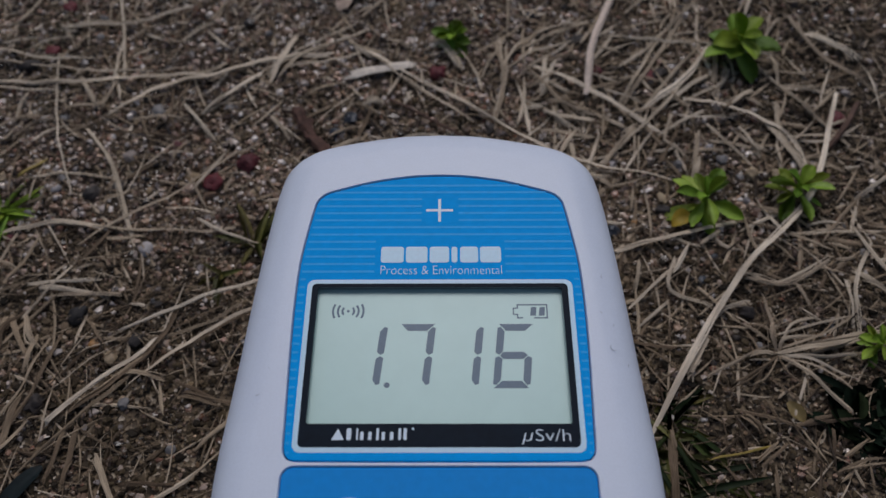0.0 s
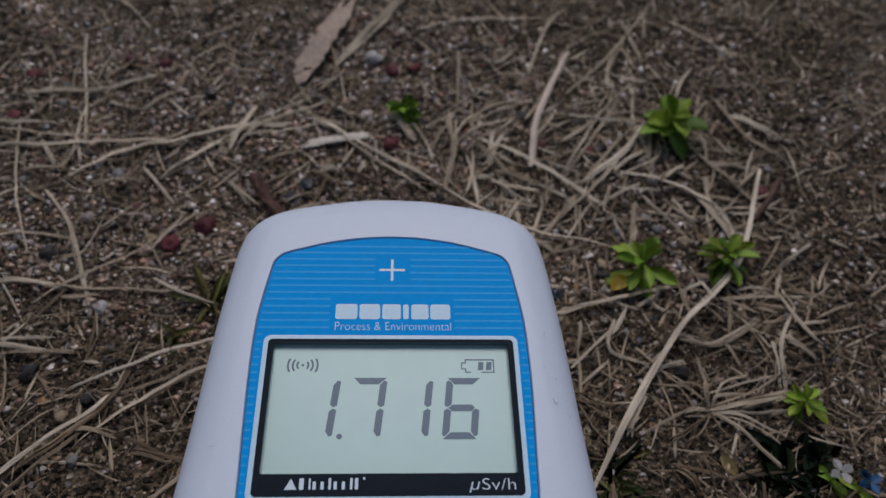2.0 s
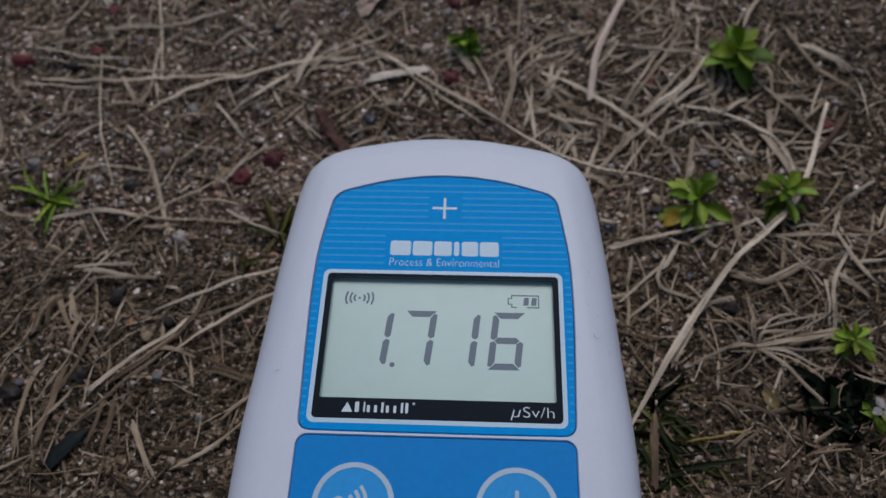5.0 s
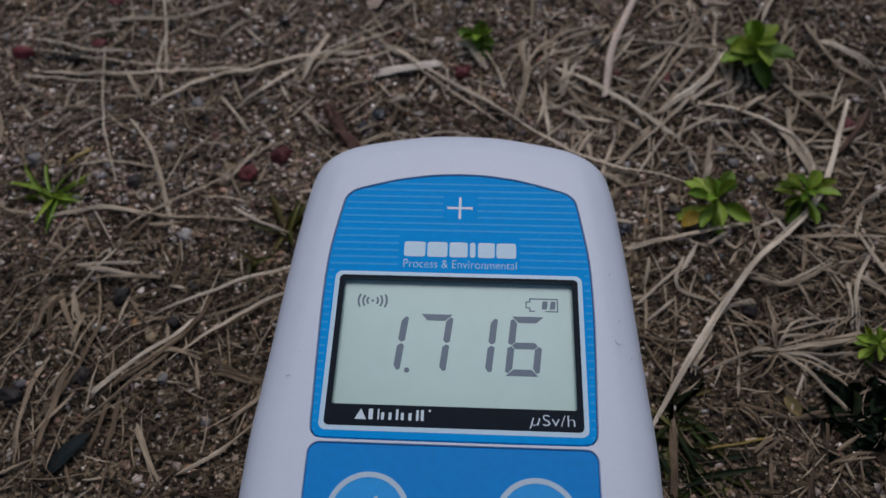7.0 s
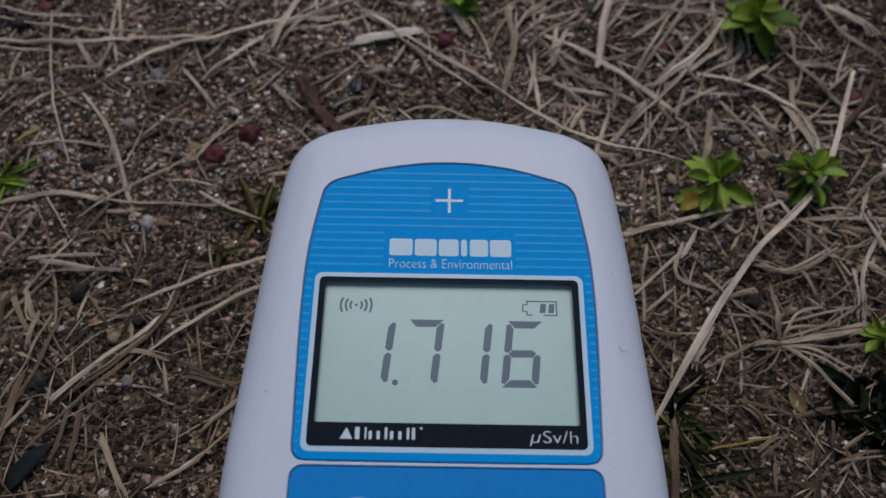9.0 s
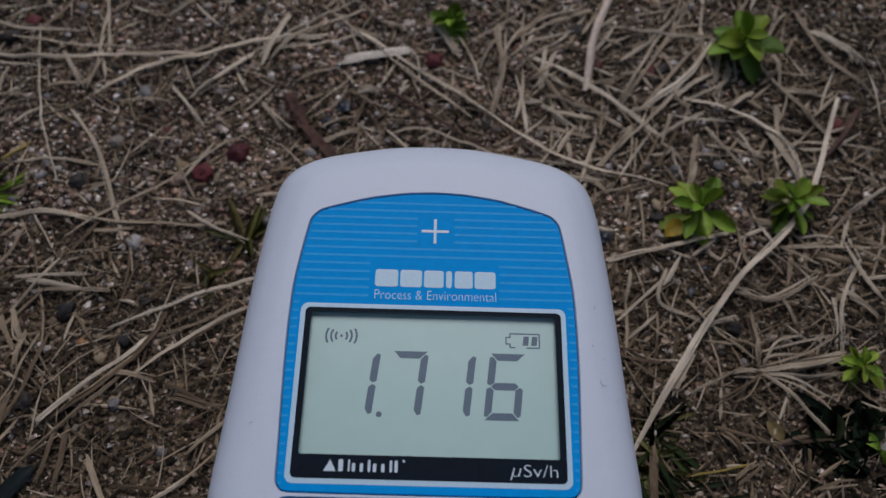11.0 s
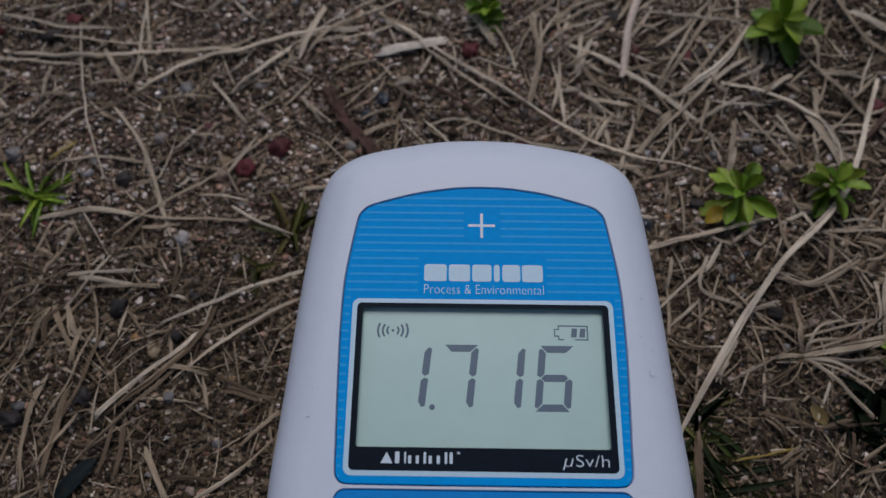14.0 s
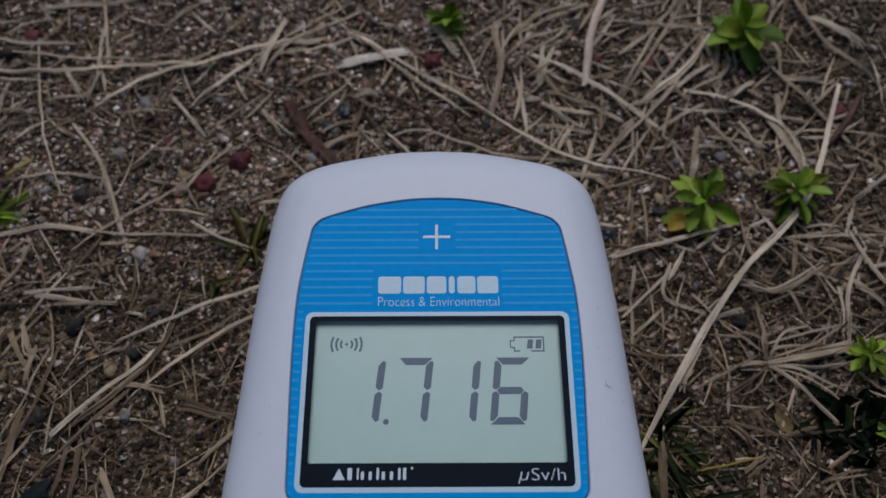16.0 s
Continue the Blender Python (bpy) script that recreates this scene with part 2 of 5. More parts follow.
def ground_material():
    m, nt, p = nodes_of("gritty_sand")
    tc = nt.nodes.new("ShaderNodeTexCoord")
    cells = nt.nodes.new("ShaderNodeTexVoronoi")
    cells.inputs["Scale"].default_value = 1150
    nt.links.new(tc.outputs["Object"], cells.inputs["Vector"])
    one = nt.nodes.new("ShaderNodeSeparateColor")
    nt.links.new(cells.outputs["Color"], one.inputs[0])
    c = ramp(nt, one.outputs[0], [(0.0, (0.02, 0.015, 0.011)), (0.3, (0.07, 0.052, 0.036)), (0.6, (0.14, 0.105, 0.07)), (0.85, (0.24, 0.185, 0.125)), (1.0, (0.45, 0.39, 0.32))])
    c = mixed(nt, "MULTIPLY", 1.0, c, ramp(nt, noise_node(nt, 60, 4).outputs[0], [(0.3, (0.6, 0.57, 0.54)), (0.7, (1.1, 1.08, 1.05))]))
    moss = ramp(nt, noise_node(nt, 5.5, 5, 0.7).outputs[0], [(0.56, (0, 0, 0)), (0.72, (0.55, 0.55, 0.55))])
    c = mixed(nt, "MIX", moss, c, (0.055, 0.075, 0.02))
    nt.links.new(c, p.inputs["Base Color"])
    p.inputs["Roughness"].default_value = 0.8
    p.inputs["Specular IOR Level"].default_value = 0.3
    bumped(nt, p, cells.outputs["Distance"], 0.8, 0.0008)
    return m


# ---- mesh helpers ----
def mesh_of(bm, name, material, smooth=True):
    me = bpy.data.meshes.new(name)
    bm.to_mesh(me)
    bm.free()
    me.materials.append(material)
    if smooth:
        me.shade_smooth()
        me.set_sharp_from_angle(angle=radians(40))
    return me


def part(name, bm, material, parent, label="", at=None, smooth=False):
    """One mesh object under a thing or a part; bm may also be a mesh that alike pieces share."""
    me = mesh_of(bm, name, material, smooth) if isinstance(bm, bmesh.types.BMesh) else bm
    ob = new(name, me)
    ob.parent = parent
    if at is not None:
        ob.matrix_basis = at
    return tagged(ob, label)


def spline(points, steps):
    """A smooth line through a few points."""
    pts = [Vector(p) for p in points]
    pts = [2 * pts[0] - pts[1], *pts, 2 * pts[-1] - pts[-2]]
    out = []
    for a, b, c, d in zip(pts, pts[1:], pts[2:], pts[3:]):
        for i in range(steps):
            t = i / steps
            out.append(0.5 * (2 * b + (c - a) * t + (2 * a - 5 * b + 4 * c - d) * t * t + (3 * b - a - 3 * c + d) * t ** 3))
    return [*out, pts[-2]]


def mirrored(half):
    """A closed outline from its right half, which runs from the top middle to the bottom middle."""
    return [Vector(p) for p in half] + [Vector((-p[0], p[1])) for p in reversed(half[1:-1])]


def inset(loop, d):
    n, out = len(loop), []
    for i, p in enumerate(loop):
        t = (loop[(i + 1) % n] - loop[i - 1]).normalized()
        out.append(p + Vector((-t.y, t.x)) * d)
    return out


def rounded(x0, y0, x1, y1, r, steps=5):
    """A rounded rectangle, clockwise from its top middle."""
    loop = [Vector(((x0 + x1) / 2, y1))]
    for cx, cy, a in ((x1 - r, y1 - r, 90), (x1 - r, y0 + r, 0), (x0 + r, y0 + r, -90), (x0 + r, y1 - r, -180)):
        for i in range(steps + 1):
            b = radians(a - 90 * i / steps)
            loop.append(Vector((cx + r * math.cos(b), cy + r * math.sin(b))))
    return loop


def disc(x, y, r, n=48):
    return [Vector((x + r * math.sin(i * math.tau / n), y + r * math.cos(i * math.tau / n))) for i in range(n)]


def ring_of(bm, loop, z):
    return [bm.verts.new((p.x * MM, p.y * MM, z * MM)) for p in loop]


def strip(bm, a, b):
    n = len(a)
    for i in range(n):
        bm.faces.new((a[i], a[(i + 1) % n], b[(i + 1) % n], b[i]))


def edges_of(bm, ring):
    return [bm.edges.get((a, b)) or bm.edges.new((a, b)) for a, b in zip(ring, ring[1:] + ring[:1])]


def filled(bm, *rings):
    """Fills between an outline and the holes in it."""
    es = [e for r in rings for e in edges_of(bm, r)]
    bmesh.ops.triangle_fill(bm, use_beauty=True, edges=es, normal=(0, 0, 1))


def plate(loop, z0, z1, holes=(), bevel=0.0):
    """A flat plate between two heights, its upper edge bevelled, with holes through it."""
    bm = bmesh.new()
    low = ring_of(bm, loop, z0)
    if bevel:
        mid = ring_of(bm, loop, z1 - bevel)
        top = ring_of(bm, inset(loop, -bevel), z1)
        strip(bm, mid, low)
        strip(bm, top, mid)
    else:
        top = ring_of(bm, loop, z1)
        strip(bm, top, low)
    tops = [top]
    for h in holes:
        a, b = ring_of(bm, h, z1), ring_of(bm, h, z0)
        strip(bm, b, a)
        tops.append(a)
    filled(bm, *tops)
    bmesh.ops.recalc_face_normals(bm, faces=bm.faces)
    return bm


def lettering(words, x0, y0, x1, y1, z0, z1, shear=0.0, thin=0.0):
    """Words in the built-in font, set to fill a box."""
    cu = bpy.data.curves.new("lettering", "FONT")
    cu.body, cu.extrude, cu.shear, cu.resolution_u = words, 0.5, shear, 4
    cu.offset = thin
    ob = new("lettering", cu)
    dg = bpy.context.evaluated_depsgraph_get()
    dg.update()
    me = bpy.data.meshes.new_from_object(ob.evaluated_get(dg))
    bpy.data.objects.remove(ob)
    bm = bmesh.new()
    bm.from_mesh(me)
    lo = [min(v.co[i] for v in bm.verts) for i in range(3)]
    hi = [max(v.co[i] for v in bm.verts) for i in range(3)]
    for v in bm.verts:
        v.co = [(a + (v.co[i] - lo[i]) / (hi[i] - lo[i]) * (b - a)) * MM for i, (a, b) in enumerate(((x0, x1), (y0, y1), (z0, z1)))]
    return bm


def arc_band(x, y, r, width, a0, a1, steps=20):
    """The outline of a band along an arc, clockwise angles from the top, in degrees."""
    a = [radians(a0 + (a1 - a0) * i / steps) for i in range(steps + 1)]
    return ([Vector((x + (r + width / 2) * math.sin(b), y + (r + width / 2) * math.cos(b))) for b in a]
            + [Vector((x + (r - width / 2) * math.sin(b), y + (r - width / 2) * math.cos(b))) for b in reversed(a)])


# ---- the ground ----
def ground_height(x, y):
    h = 0.0016 * noise.noise((x * 42, y * 42, 3.1)) + 0.001 * noise.noise((x * 170, y * 170, 7.7))
    far = max(0.0, math.hypot(x, y) - 0.25)
    h += min(0.03, far * 0.02) * noise.noise((x * 2.3, y * 2.3, 1.2))
    if abs(x) < 0.036 and -0.105 < y < 0.024:
        h = min(h, 0.0006) * 0.5
    return h


def ground_axis():
    near = [i * 0.002 for i in range(111)]
    step = 0.002
    while near[-1] < 3000:
        step *= 1.32
        near.append(near[-1] + step)
    return [-v for v in near[:0:-1]] + near


def build_ground():
    axis = ground_axis()
    n = len(axis)
    verts = [(x, y, ground_height(x, y)) for y in axis for x in axis]
    faces = [(j * n + i, j * n + i + 1, (j + 1) * n + i + 1, (j + 1) * n + i) for j in range(n - 1) for i in range(n - 1)]
    me = bpy.data.meshes.new("ground")
    me.from_pydata(verts, [], faces)
    me.materials.append(ground_material())
    me.shade_smooth()
    return tagged(new("ground", me), "gritty brown sand with sparse dry grass and moss", "ground", kind="structure")


build_ground()


# ---- the meter ----
def meter_outline():
    right = spline([(0, 20.55), (8.4, 20.1), (19.5, 18.05), (25.3, 15.8), (29.1, 12.1), (30.9, 6.0), (32.1, -5.3), (32.8, -16), (33.3, -26),
                    (33.85, -35.3), (34.3, -42.6), (34.5, -57), (34.2, -75), (32.6, -88), (26, -97.5), (12, -101), (0, -101.5)], 5)
    return [Vector((p.x * 1.007 - 0.25 - 0.85 * max(0.0, min(1, (p.y + 45) / 45)) * max(-1, min(1, p.x / 15)), p.y)) for p in mirrored([(q[0], q[1]) for q in right])]


def panel_outline(grow=0.0):
    right = spline([(0, 7.3), (3, 7.2), (6, 6.93), (11.4, 6.02), (16, 4.75), (19.6, 3.55), (20.7, 2.75), (21.35, 1.9), (21.75, 0.6), (22.65, -5), (23.35, -11), (23.55, -19), (23.4, -28),
                    (23.1, -38), (22.98, -42.0), (22.6, -43.2), (21.5, -43.85), (18, -43.95), (9, -44.0), (0, -44.0)], 4)
    loop = [Vector((p.x + (-0.25 * max(0.0, min(1, (p.y + 25) / 20)) if p.x > 12 else 0.0), p.y)) for p in mirrored([(q.x, q.y) for q in right])]
    return inset(loop, grow) if grow else loop


def panel_half_width(y):
    pts = [(7.25, 0), (6.9, 6), (6.0, 11.4), (4.75, 16), (3.55, 19.6), (2.75, 20.4), (1.9, 21.05), (0.6, 21.45), (-5, 22.38), (-11, 23.1), (-19, 23.5), (-28, 23.4), (-38, 23.1), (-42.6, 22.85), (-43.4, 22.2)]
    for (ya, xa), (yb, xb) in zip(pts, pts[1:]):
        if yb <= y <= ya:
            return xa + (xb - xa) * (ya - y) / (ya - yb)
    return 0.0


def keypad_outline(grow=0.0):
    return inset(rounded(-23.1, -84, 23.1, -44.75, 1.9, 6), grow)


def meter_body():
    bm = bmesh.new()
    outline = meter_outline()
    profile = [(0.2, 5.0), (1.2, 3.0), (4, 1.0), (9, 0.2), (15, 0.0), (20, 0.0), (23.5, 0.35), (26, 1.15), (27.9, 2.4), (29.2, 4.1), (29.85, 6.0), (30.0, 7.2)]
    rings = [ring_of(bm, inset(outline, -d), z) for z, d in profile]
    for a, b in zip(rings, rings[1:]):
        strip(bm, b, a)
    filled(bm, rings[0])
    holes = []
    for loop, depth in ((panel_outline(0.21), 27.2), (keypad_outline(0.0), 28.4)):
        lip, rim, low = ring_of(bm, inset(loop, 0.12), 30.0), ring_of(bm, loop, 29.85), ring_of(bm, loop, depth)
        strip(bm, lip, rim)
        strip(bm, rim, low)
        filled(bm, low)
        holes.append(lip)
    filled(bm, rings[-1], *holes)
    bmesh.ops.recalc_face_normals(bm, faces=bm.faces)
    return bm


meter = tagged(new("radiation_meter"), "white handheld radiation meter with blue face lying on sand", "radiation meter")
meter.empty_display_size = 0.01
part("body", meter_body(), WHITE, meter, "off-white plastic shell with rounded edges", smooth=True)
LIT = 28.62
WINDOW = rounded(-20.05, -38.35, 20.05, -15.15, 0.35, 3)
FACE = part("face_panel", plate(panel_outline(), 28.5, 29.86, [rounded(-20.55, -38.85, 20.55, -14.65, 0.4, 3)], 0.10), BLUE, meter, "blue film panel with fine pale stripes")
part("groove", plate(panel_outline(0.19), 28.41, 28.9, [rounded(-20.6, -38.9, 20.6, -14.6, 0.4, 3)]), GROOVE, meter)

# fine printed stripes, broken round the mark and the lettering, and beside the display
y = 5.265
while y > -43.5:
    w = panel_half_width(y) - 0.12
    if y > -13.3:
        gap = 3.2 if -2.9 < y < 2.9 else 10.95 if -13.3 < y < -6.2 else 0.0
        spans = [(-w, -gap), (gap, w)] if gap else [(-w, w)]
    else:
        spans = [(-w, -22.25), (22.25, w)]
    for a, b in spans:
        if b - a > 0.25:
            part("stripe", plate([Vector((a, y + 0.2)), Vector((b, y + 0.2)), Vector((b, y - 0.2)), Vector((a, y - 0.2))], 29.85, 29.872), STRIPE, FACE)
    y -= 1.455

CROSS = [(-0.24, 2.35), (0.24, 2.35), (0.24, 0.24), (2.35, 0.24), (2.35, -0.24), (0.24, -0.24), (0.24, -2.35), (-0.24, -2.35), (-0.24, -0.24), (-2.35, -0.24), (-2.35, 0.24), (-0.24, 0.24)]
part("cross_mark", plate([Vector((x - 0.1, v)) for x, v in CROSS], 29.85, 29.885), PRINT, FACE, "white printed cross")
# the maker's mark as plain blocks
for a, b in ((-9.95, -6.1), (-5.75, -2.1), (-1.75, 1.55), (1.95, 2.95), (3.4, 6.45), (6.75, 10.3)):
    part("logo_block", plate(rounded(a, -10.5, b, -7.4, 0.45, 3), 29.85, 29.885), RIM, FACE, "plain white logo block")
part("tagline", lettering("Process & Environmental", -9.9, -12.72, 10.35, -11.1, 29.84, 29.885, thin=-0.018), PRINT, FACE, "thin white printed words")

FRAME_OUT, FRAME_IN = rounded(-21.85, -42.75, 21.85, -13.75, 1.25, 6), rounded(-21.05, -41.95, 21.05, -14.5, 0.8, 5)
part("display_rim", plate(FRAME_OUT, 29.84, 29.89, [FRAME_IN]), RIM, FACE, "pale printed line round the display")
BEZEL = part("display_bezel", plate(FRAME_IN, 29.84, 29.91, [WINDOW]), BLACK, FACE, "glossy black bezel")
part("window_wall", plate(rounded(-20.5, -38.8, 20.5, -14.7, 0.4, 3), 27.3, 29.835, [rounded(-20.3, -38.6, 20.3, -14.9, 0.4, 3)]), WELL, FACE)
SCREEN = part("display", plate(rounded(-20.29, -38.59, 20.29, -14.91, 0.3, 3), 27.3, LIT), LCD, meter, "pale green-grey liquid crystal display reading 1.716")

# seven-segment figures, leaning a little
SLANT, TOP, HIGH, WIDE, THICK = 0.105, -21.3, 10.95, 5.85, 1.18


def segment(cell, which):
    h, t, w, top = HIGH / 2, THICK, WIDE, HIGH
    upper = [(w, top - 0.72), (w, h + 0.45), (w - t * 0.5, h + 0.12), (w - t, h + 0.62), (w - t, top - t - 0.15), (w - t * 0.45, top - 0.5)]
    bar = [(0.2, top), (w - 0.2, top), (w - t - 0.2, top - t), (t + 0.2, top - t)]
    if which == "g":
        pts = [(0.72, h), (1.3, h + t / 2), (w - 1.3, h + t / 2), (w - 0.72, h), (w - 1.3, h - t / 2), (1.3, h - t / 2)]
    else:
        pts = bar if which in "ad" else upper
        if which in "dce":
            pts = [(x, top - v) for x, v in pts]
        if which in "ef":
            pts = [(w - x, v) for x, v in pts]
    base = TOP - HIGH
    loop = [Vector((cell + x + SLANT * v, base + v)) for x, v in pts]
    if sum(a.x * b.y - b.x * a.y for a, b in zip(loop, loop[1:] + loop[:1])) > 0:
        loop.reverse()
    return plate(loop, LIT, LIT + 0.04)


for n, lit in enumerate(("bc", "abc", "bc", "acdefg")):
    for which in lit:
        part("segment", segment(-15.3 + n * 7.76 + (0.3 if n == 3 else 0.0), which), SEGMENT, SCREEN)
part("decimal_point", plate(disc(-8.2, -31.75, 0.46, 24), LIT, LIT + 0.04), SEGMENT, SCREEN)
part("signal_dot", plate(disc(-15.0, -18.95, 0.23, 16), LIT, LIT + 0.04), SEGMENT, SCREEN)
for side in (90, 270):
    for r, spread in ((0.95, 42), (1.7, 38), (2.5, 30)):
        part("signal_arc", plate(arc_band(-15.0, -18.95, r, 0.34, side - spread, side + spread), LIT, LIT + 0.03), SEGMENT, SCREEN)
for x0, y0, x1, y1 in ((12.6, -17.93, 17.65, -17.70), (17.42, -20.30, 17.65, -17.93), (15.4, -20.30, 17.42, -20.08), (12.6, -18.53, 12.82, -17.93), (11.95, -18.53, 12.6, -18.33),
                       (11.95, -19.68, 12.15, -18.53), (12.15, -19.68, 12.82, -19.48), (12.6, -20.30, 12.82, -19.68), (12.82, -20.30, 13.6, -20.08)):
    part("battery_line", plate([Vector((x0, y1)), Vector((x1, y1)), Vector((x1, y0)), Vector((x0, y0))], LIT, LIT + 0.03), SEGMENT, SCREEN)
for x0 in (14.75, 16.15):
    part("battery_bar", plate([Vector((x0 + 0.22, -18.23)), Vector((x0 + 1.1, -18.23)), Vector((x0 + 0.95, -19.78)), Vector((x0, -19.78))], LIT, LIT + 0.03), SEGMENT, SCREEN)

part("triangle_mark", plate([Vector((-15.1, -39.1)), Vector((-14.15, -40.85)), Vector((-16.05, -40.85))], 29.9, 29.93), PRINT, BEZEL)
# the wireless maker's word as plain bars
for x0, tall in ((-13.8, 1), (-12.35, 1), (-11.75, 0), (-10.55, 0), (-9.35, 1), (-8.55, 0), (-7.3, 0), (-6.05, 1), (-5.3, 1)):
    w = {-13.8: 0.7, -12.35: 0.28, -9.35: 0.4, -6.05: 0.4}.get(x0, 0.5)
    part("word_bar", plate(rounded(x0, -40.85, x0 + w, -39.05 if tall else -39.6, 0.13, 2), 29.9, 29.93), PRINT, BEZEL, "plain white printed bar")
part("trade_dot", plate(disc(-3.9, -39.15, 0.2, 16), 29.9, 29.93), PRINT, BEZEL)
part("unit_mark", lettering("\u00b5", 12.3, -41.5, 14.05, -39.75, 29.895, 29.93, 0.25, -0.012), PRINT, BEZEL, "white printed unit")
part("unit_mark", lettering("Sv/h", 14.4, -41.02, 19.6, -39.2, 29.895, 29.93, 0.0, -0.012), PRINT, BEZEL, "white printed unit")

KEY_SHEET = part("keypad", plate(keypad_outline(-0.08), 28.41, 29.8, bevel=0.2), KEYPAD, meter, "deep blue keypad sheet set into the shell")


def round_key(x, y):
    key = part("key", plate(disc(x, y, 5.95), 29.7, 29.9, bevel=0.1), KEY, KEY_SHEET, "mid-blue round key")
    part("key_ring", plate(disc(x, y, 6.6), 29.72, 29.95, [disc(x, y, 5.75)]), KEY_PRINT, key, "white ring")
    return key


speaker = round_key(-12.7, -55.85)
part("sound_dot", plate(disc(-15.0, -55.85, 1.15, 24), 29.85, 29.95), KEY_PRINT, speaker)
for r in (2.0, 3.1, 4.2):
    part("sound_wave", plate(arc_band(-14.8, -55.85, r, 0.6, 48, 132), 29.85, 29.95), KEY_PRINT, speaker)
power = round_key(13.25, -55.95)
part("power_arc", plate(arc_band(13.25, -56.4, 2.45, 0.62, 35, 325, 36), 29.85, 29.95), KEY_PRINT, power)
part("power_bar", plate(rounded(12.95, -56.2, 13.55, -53.0, 0.2, 2), 29.85, 29.95), KEY_PRINT, power)

side = bmesh.new()
bmesh.ops.create_cube(side, size=1.0, matrix=Matrix.Translation((33.3 * MM, -53.5 * MM, 19.5 * MM)) @ Matrix.Diagonal((1.8 * MM, 18 * MM, 7 * MM, 1)))
bmesh.ops.bevel(side, geom=side.edges[:], offset=0.5 * MM, segments=2, affect="EDGES")
part("side_key", side, SIDE_KEY, meter, "blue-grey key on the edge")
# small scuffs on the shell
for x, v, r, a0, a1 in ((27.6, -25.9, 0.6, 150, 300), (27.0, -13.2, 0.3, 200, 330), (-28.0, -33.3, 0.55, 120, 200), (29.0, -29.0, 0.5, 60, 130), (25.9, -20.0, 0.25, 0, 120), (-26.8, -29.6, 0.3, 20, 90), (28.2, -22.0, 0.35, 220, 280)):
    deep = 33.4 + (-v - 20) * 0.035 - abs(x + 0.25) - 0.85 * min(1, (v + 45) / 45)
    top = 30.0 - 0.022 * max(0.0, 7.2 - deep) ** 2
    part("scuff", plate(arc_band(x, v, r, 0.09, a0, a1, 6), top - 0.05, top + 0.012), SCUFF, meter)


# ---- things on the ground ----
def stalk(points, width, lift=0.0, flat=0.26, sides=10, bm=None, level=1.0, rough=0.0):
    """A lying stalk along a smooth line: a creased, slowly twisting blade when flat, else a ribbed rod; ends torn or drawn to a point."""
    line = spline([(*p, 0) for p in points], 8)
    n = len(line)
    ph, reach = random.uniform(0, 9), 1.0 + (line[-1] - line[0]).length * 0.11
    blade = flat < 0.45
    if blade:
        crease, edge = random.uniform(-0.1, 0.5), random.uniform(0.1, 0.3)
        section = [(-1, 0), (-0.55, edge), (0, crease), (0.5, edge), (1, 0), (0.5, -0.12), (0, crease - 0.42), (-0.5, -0.12)]
    else:
        section = [(math.cos(math.tau * k / sides) * (1.04 if k % 2 else 0.97), flat * (0.8 if k % 2 else 1.12) * math.sin(math.tau * k / sides)) for k in range(sides)]
    sides = len(section)
    lean, point = random.uniform(-0.4, 0.4), random.random() < 0.6 and level == 1.0
    rings, bm = [], bm or bmesh.new()
    for i, p in enumerate(line):
        u = i / (n - 1)
        t = (line[min(i + 1, n - 1)] - line[max(i - 1, 0)]).normalized()
        s = Vector((-t.y, t.x, 0))
        p = p + s * (0.16 * noise.noise((u * reach, ph, 0)))
        w = width / 2 * (0.82 + 0.18 * min(1, 8 * u, 8 * (1 - u))) * (1 + 0.14 * noise.noise((u * reach, ph, 5)))
        if blade and point:
            w *= max(0.12, min(1.0, 3.2 * (1 - u))) ** 0.7
        tilt = level * (lean + 0.95 * noise.noise((u * reach * 0.35, ph, 13))) if blade else 0.3 * noise.noise((u * reach, ph, 13))
        z = ground_height(p.x * MM, p.y * MM) * 1000 + 1.1 + lift * math.sin(math.pi * u) + width * flat / 2 + w * abs(math.sin(tilt)) * 0.8 + 0.3 * noise.noise((u * reach * 0.6, ph, 9))
        torn = 1.0 if i in (0, n - 1) else 0.0
        ring = []
        for c, h in section:
            k = w * (1 + rough * noise.noise((c * 1.7 + ph, h * 3, u * reach * 3.5)))
            c, h = c * k, h * k
            q = p + s * (c * math.cos(tilt) - h * math.sin(tilt)) + t * (torn * random.uniform(-1, 1) * width * 0.9)
            ring.append(bm.verts.new((q.x * MM, q.y * MM, (z + h * math.cos(tilt) + c * math.sin(tilt)) * MM)))
        rings.append(ring)
    uv, shift = bm.loops.layers.uv.get("fibre") or bm.loops.layers.uv.new("fibre"), random.uniform(0, 20)
    for i, (a, b) in enumerate(zip(rings, rings[1:])):
        for k in range(sides):
            face = bm.faces.new((a[k], a[(k + 1) % sides], b[(k + 1) % sides], b[k]))
            for loop, (du, dv) in zip(face.loops, ((0, 0), (1, 0), (1, 1), (0, 1))):
                loop[uv].uv = ((k + du) / sides + shift, (i + dv) / (n - 1) * reach)
    bmesh.ops.triangulate(bm, faces=[bm.faces.new(rings[0]), bm.faces.new(list(reversed(rings[-1])))])
    bmesh.ops.recalc_face_normals(bm, faces=bm.faces)
    return bm


